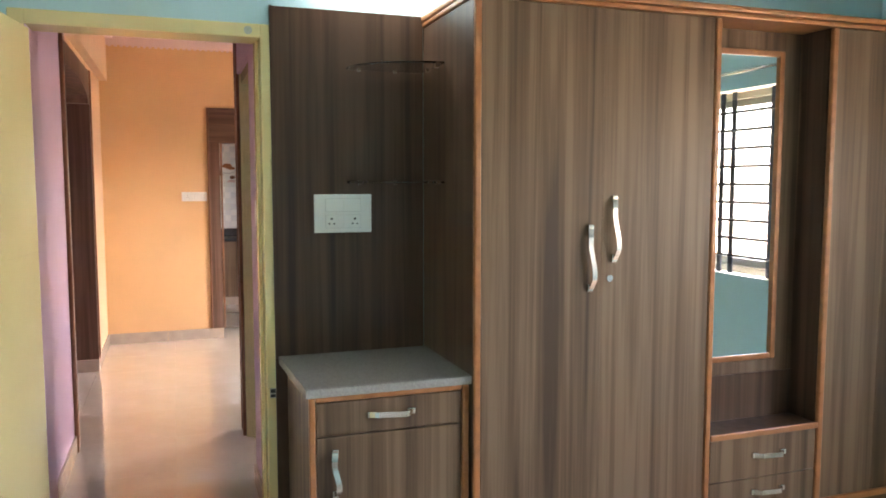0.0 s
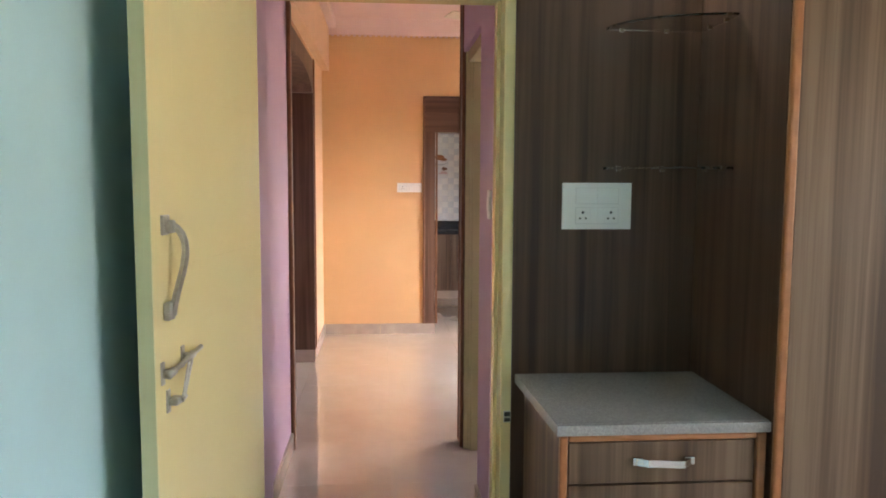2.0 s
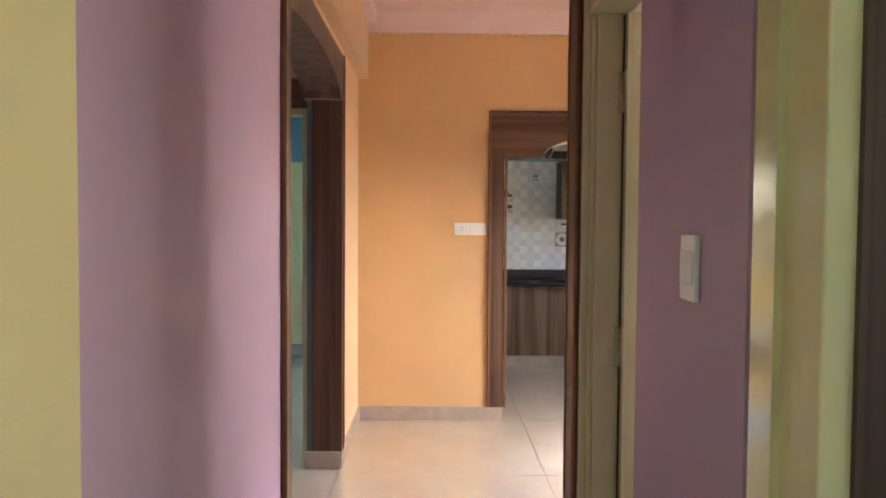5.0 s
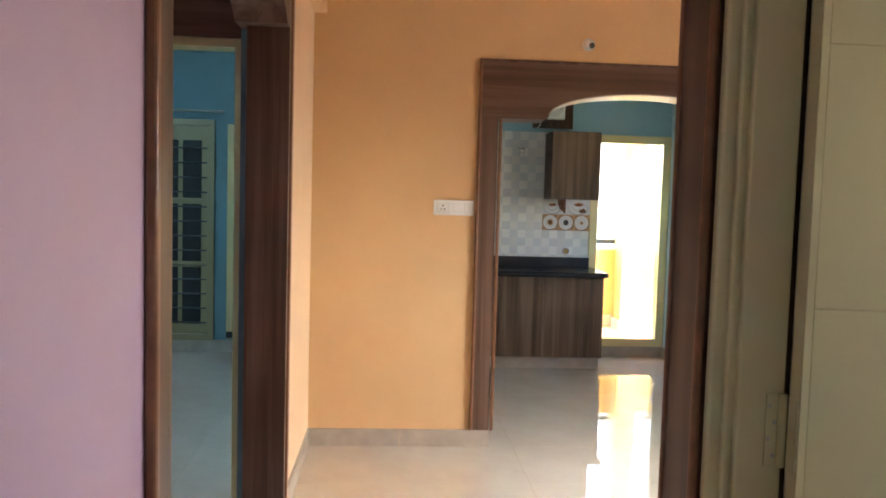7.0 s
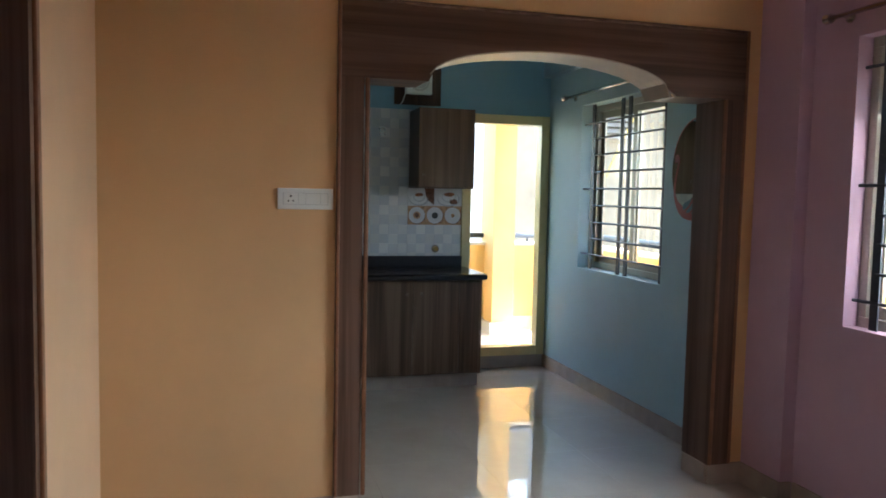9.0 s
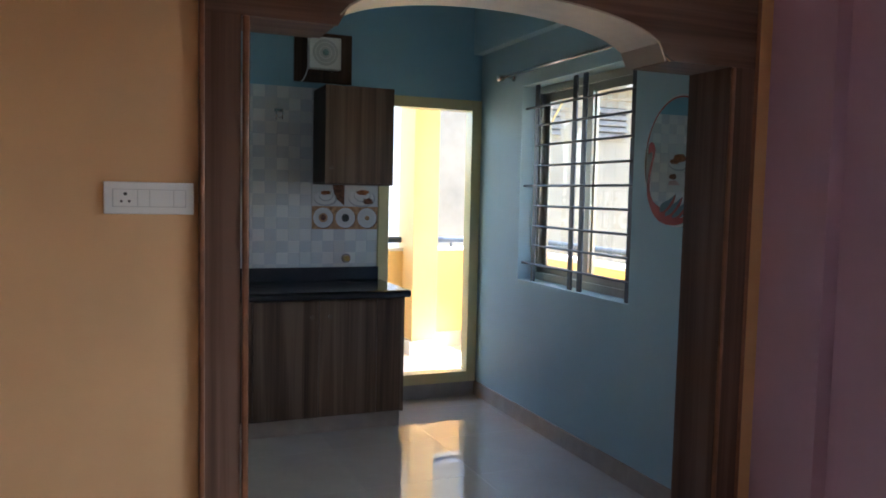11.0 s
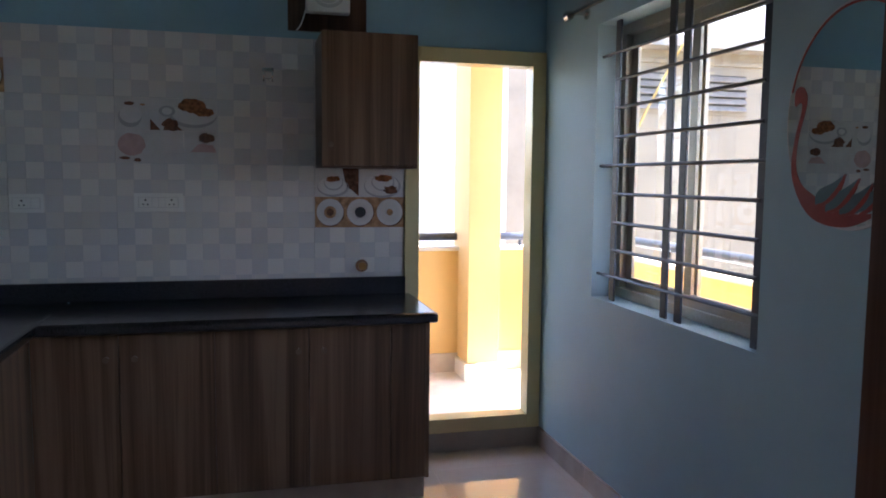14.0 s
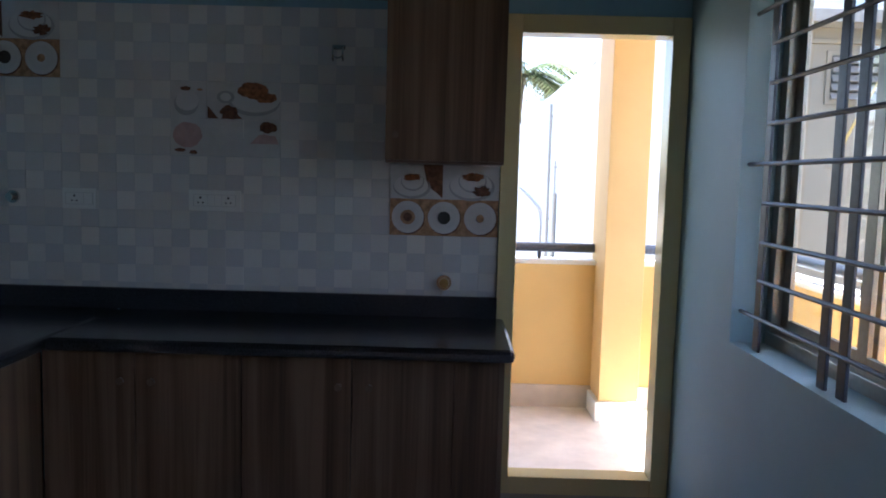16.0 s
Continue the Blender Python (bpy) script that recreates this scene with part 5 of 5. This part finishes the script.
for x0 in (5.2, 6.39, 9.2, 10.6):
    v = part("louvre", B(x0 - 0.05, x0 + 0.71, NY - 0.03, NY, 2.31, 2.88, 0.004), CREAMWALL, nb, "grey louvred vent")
    # raised black sheet stands in for the shade behind the slats
    part("recess_shade_sheet", B(x0, x0 + 0.66, NY - 0.036, NY - 0.03, 2.36, 2.83), HOLE, v)
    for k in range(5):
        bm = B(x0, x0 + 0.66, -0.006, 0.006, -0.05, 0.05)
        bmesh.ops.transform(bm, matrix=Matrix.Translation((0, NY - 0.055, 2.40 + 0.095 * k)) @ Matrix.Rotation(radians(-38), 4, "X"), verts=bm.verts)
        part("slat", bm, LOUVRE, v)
cw = thing("compound_wall", (NX + 0.1, 25, GZ), "tall weathered white boundary wall with dark streaks", "wall")
for y0, y1, zt in ((20.0, 24.0, 3.55), (24.0, 30.0, 3.42)):
    part("wall", B(NX, NX + 0.22, y0 + 0.004, y1, GZ, zt), GREYWALL, cw)
    part("coping", B(NX - 0.03, NX + 0.25, y0 + 0.004, y1, zt, zt + 0.06), GREYWALL, cw)
yard = thing("yard_wall", (NX + 0.1, 14, 3.12), "weathered white parapet above the neighbouring wall", "wall")
part("wall", B(NX, NX + 0.22, NY, 19.99, 3.121, 3.55), GREYWALL, yard)
part("coping", B(NX - 0.03, NX + 0.25, NY, 19.99, 3.551, 3.61), GREYWALL, yard)
cb = thing("hanging_cable", (5.4, 7.5, 2.9), "yellowish cable sagging outside the window", "cable")
part("cable", sweep(bmesh.new(), [(5.28 + 0.62 * u, 7.75 - 0.2 * u, 1.75 + 1.40 * u ** 0.85) for u in [i / 12 for i in range(13)]], 0.022, 0.022, (1, 0, 0)), plain("yellow_cable", (0.55, 0.40, 0.12), 0.5), cb)
for py, hh, rad in ((19.3, 3.35, 0.035), (18.0, 1.1, 0.05), (18.1, 1.9, 0.02)):
    pp = thing("drain_pipe", (NX - 0.05, py, GZ), "thin dark pipe standing against the boundary wall", "pipe")
    part("pipe", R((NX - 0.06, py, GZ), (NX - 0.06, py, hh), rad, 10), STEEL, pp)
    for z in (-1.5, 0.4, 0.9 * hh):
        part("clamp", B(NX - 0.09, NX, py - rad - 0.03, py + rad + 0.03, z, z + 0.05), STEEL, pp)
pp = thing("drain_pipe", (NX - 0.05, 20.5, GZ), "thin dark bent pipe along the boundary wall", "pipe")
part("pipe", sweep(bmesh.new(), [(NX - 0.07, 20.5, GZ), (NX - 0.07, 20.5, -1.0), (NX - 0.07, 20.5, 0.2), (NX - 0.07, 20.75, 0.48), (NX - 0.07, 21.3, 0.6), (NX - 0.07, 24.0, 0.85), (NX - 0.07, 27.5, 1.1)], 0.055, 0.055, (1, 0, 0)), STEEL, pp)


def palm(x, y, height, seed, spread=2.6):
    rnd = random.Random(seed)
    t = thing("palm_tree", (x, y, GZ), "coconut palm with drooping green and yellow fronds", "tree")
    pts = [Vector((x + 0.25 * math.sin(i * 0.5), y + 0.02 * i, GZ + height * i / 12)) for i in range(13)]
    bm = bmesh.new()
    for i, (a, b) in enumerate(zip(pts, pts[1:])):
        rod(bm, a, b, 0.19 - 0.008 * i, 10, 0.17 - 0.008 * i)
    part("trunk", bm, BARK, t)
    head = pts[-1]
    for k in range(28):
        ang, lift, ln = 2 * math.pi * k / 28 + rnd.uniform(-0.15, 0.15), rnd.uniform(-0.35, 0.9), spread * rnd.uniform(0.8, 1.15)
        bm = bmesh.new()
        d = Vector((math.cos(ang), math.sin(ang), 0))
        s = Vector((-math.sin(ang), math.cos(ang), 0))
        mid = [head + d * ln * u + Vector((0, 0, ln * (lift * u - (0.55 + 0.4 * lift) * 1.25 * u * u))) for u in [i / 22 for i in range(23)]]
        sweep(bm, mid, 0.03, 0.02, s)
        for i in range(2, 23):
            w = 0.62 * math.sin(math.pi * (0.12 + 0.85 * i / 23)) * ln / 2.6
            for sd in (-1, 1):
                p = mid[i]
                q = p + s * sd * w + d * w * 0.55 + Vector((0, 0, -w * rnd.uniform(0.45, 0.85)))
                o = d * 0.085
                f = [bm.verts.new(v) for v in (p - o, p + o, q)]
                bm.faces.new(f)
        part("frond", bm, FROND, t)
    return t


palm(4.3, 33.0, 9.2, 3, 3.0)
palm(-4.8, 9.5, 7.0, 5)


def leafy_tree(x, y, height, seed, crown):
    rnd = random.Random(seed)
    t = thing("broadleaf_tree", (x, y, GZ), "leafy green tree beyond the balcony", "tree")
    bm = rod(bmesh.new(), (x, y, GZ), (x + 0.2, y, GZ + height * 0.55), 0.16, 10, 0.09)
    tips = []
    for k in range(9):
        a = rnd.uniform(0, 6.28)
        tip = Vector((x + crown * 0.7 * math.cos(a), y + crown * 0.7 * math.sin(a), GZ + height * rnd.uniform(0.6, 0.95)))
        rod(bm, (x + 0.15, y, GZ + height * rnd.uniform(0.4, 0.55)), tip, 0.05, 8, 0.015)
        tips.append(tip)
    part("trunk", bm, BARK, t)
    vs, fs = [], []
    for k in range(3600):
        c = rnd.choice(tips) + Vector((rnd.gauss(0, crown * 0.33), rnd.gauss(0, crown * 0.33), rnd.gauss(0, crown * 0.28)))
        u = Vector((rnd.uniform(-1, 1), rnd.uniform(-1, 1), rnd.uniform(-1, 1))).normalized()
        w = u.cross(Vector((rnd.uniform(-1, 1), rnd.uniform(-1, 1), rnd.uniform(-0.4, 1)))).normalized()
        z = rnd.uniform(0.06, 0.12)
        n = len(vs)
        vs += [c - u * z, c + w * z * 0.45, c + u * z, c - w * z * 0.45]
        fs.append((n, n + 1, n + 2, n + 3))
    me = bpy.data.meshes.new("crown")
    me.from_pydata([tuple(v) for v in vs], [], fs)
    me.materials.append(LEAF)
    ob = new("crown", me)
    ob.parent = t
    ob.matrix_parent_inverse = Matrix.Translation((x, y, GZ)).inverted()
    return t


leafy_tree(-6.2, 8.6, 4.9, 7, 1.2)
leafy_tree(-3.0, 11.5, 4.6, 8, 1.3)
leafy_tree(-8.5, 12.0, 5.6, 9, 1.6)


# ---- floor tiles ----
floor = new("floor")
tagged(floor, "polished beige vitrified floor tiles with fine joints", "floor", kind="structure")
shared = {}
for i in range(-7, 8):
    for j in range(-15, 5):
        x0, y0 = -0.94 + 0.6 * i, 0.0 + 0.6 * j
        x1, y1 = x0 + 0.6, y0 + 0.6
        x0, x1, y0, y1 = max(x0, -3.59), min(x1, 3.19), max(y0, -8.79), min(y1, 2.855)
        if x1 - x0 < 0.03 or y1 - y0 < 0.03:
            continue
        if (y1 < -4.6 and x1 < -1.2) or (y0 > -4.5 and x0 > 2.3) or (y1 < -3.1 and x0 > 0.2 and y0 > -4.5) or (y1 < -3.1 and y0 > -4.5 and x1 < -1.1) or (y1 < -1.0 and y0 > -4.6 and x1 < -2.5):
            continue
        key = (round(x1 - x0, 3), round(y1 - y0, 3))
        if key not in shared:
            shared[key] = mesh_of("floor_tile", B(0.0004, key[0] - 0.0004, 0.0004, key[1] - 0.0004, -0.011, 0.0, 0.0004), FLOORTILE)
        ob = new("floor_tile", shared[key])
        ob.location = (x0, y0, 0)
        ob.parent = floor
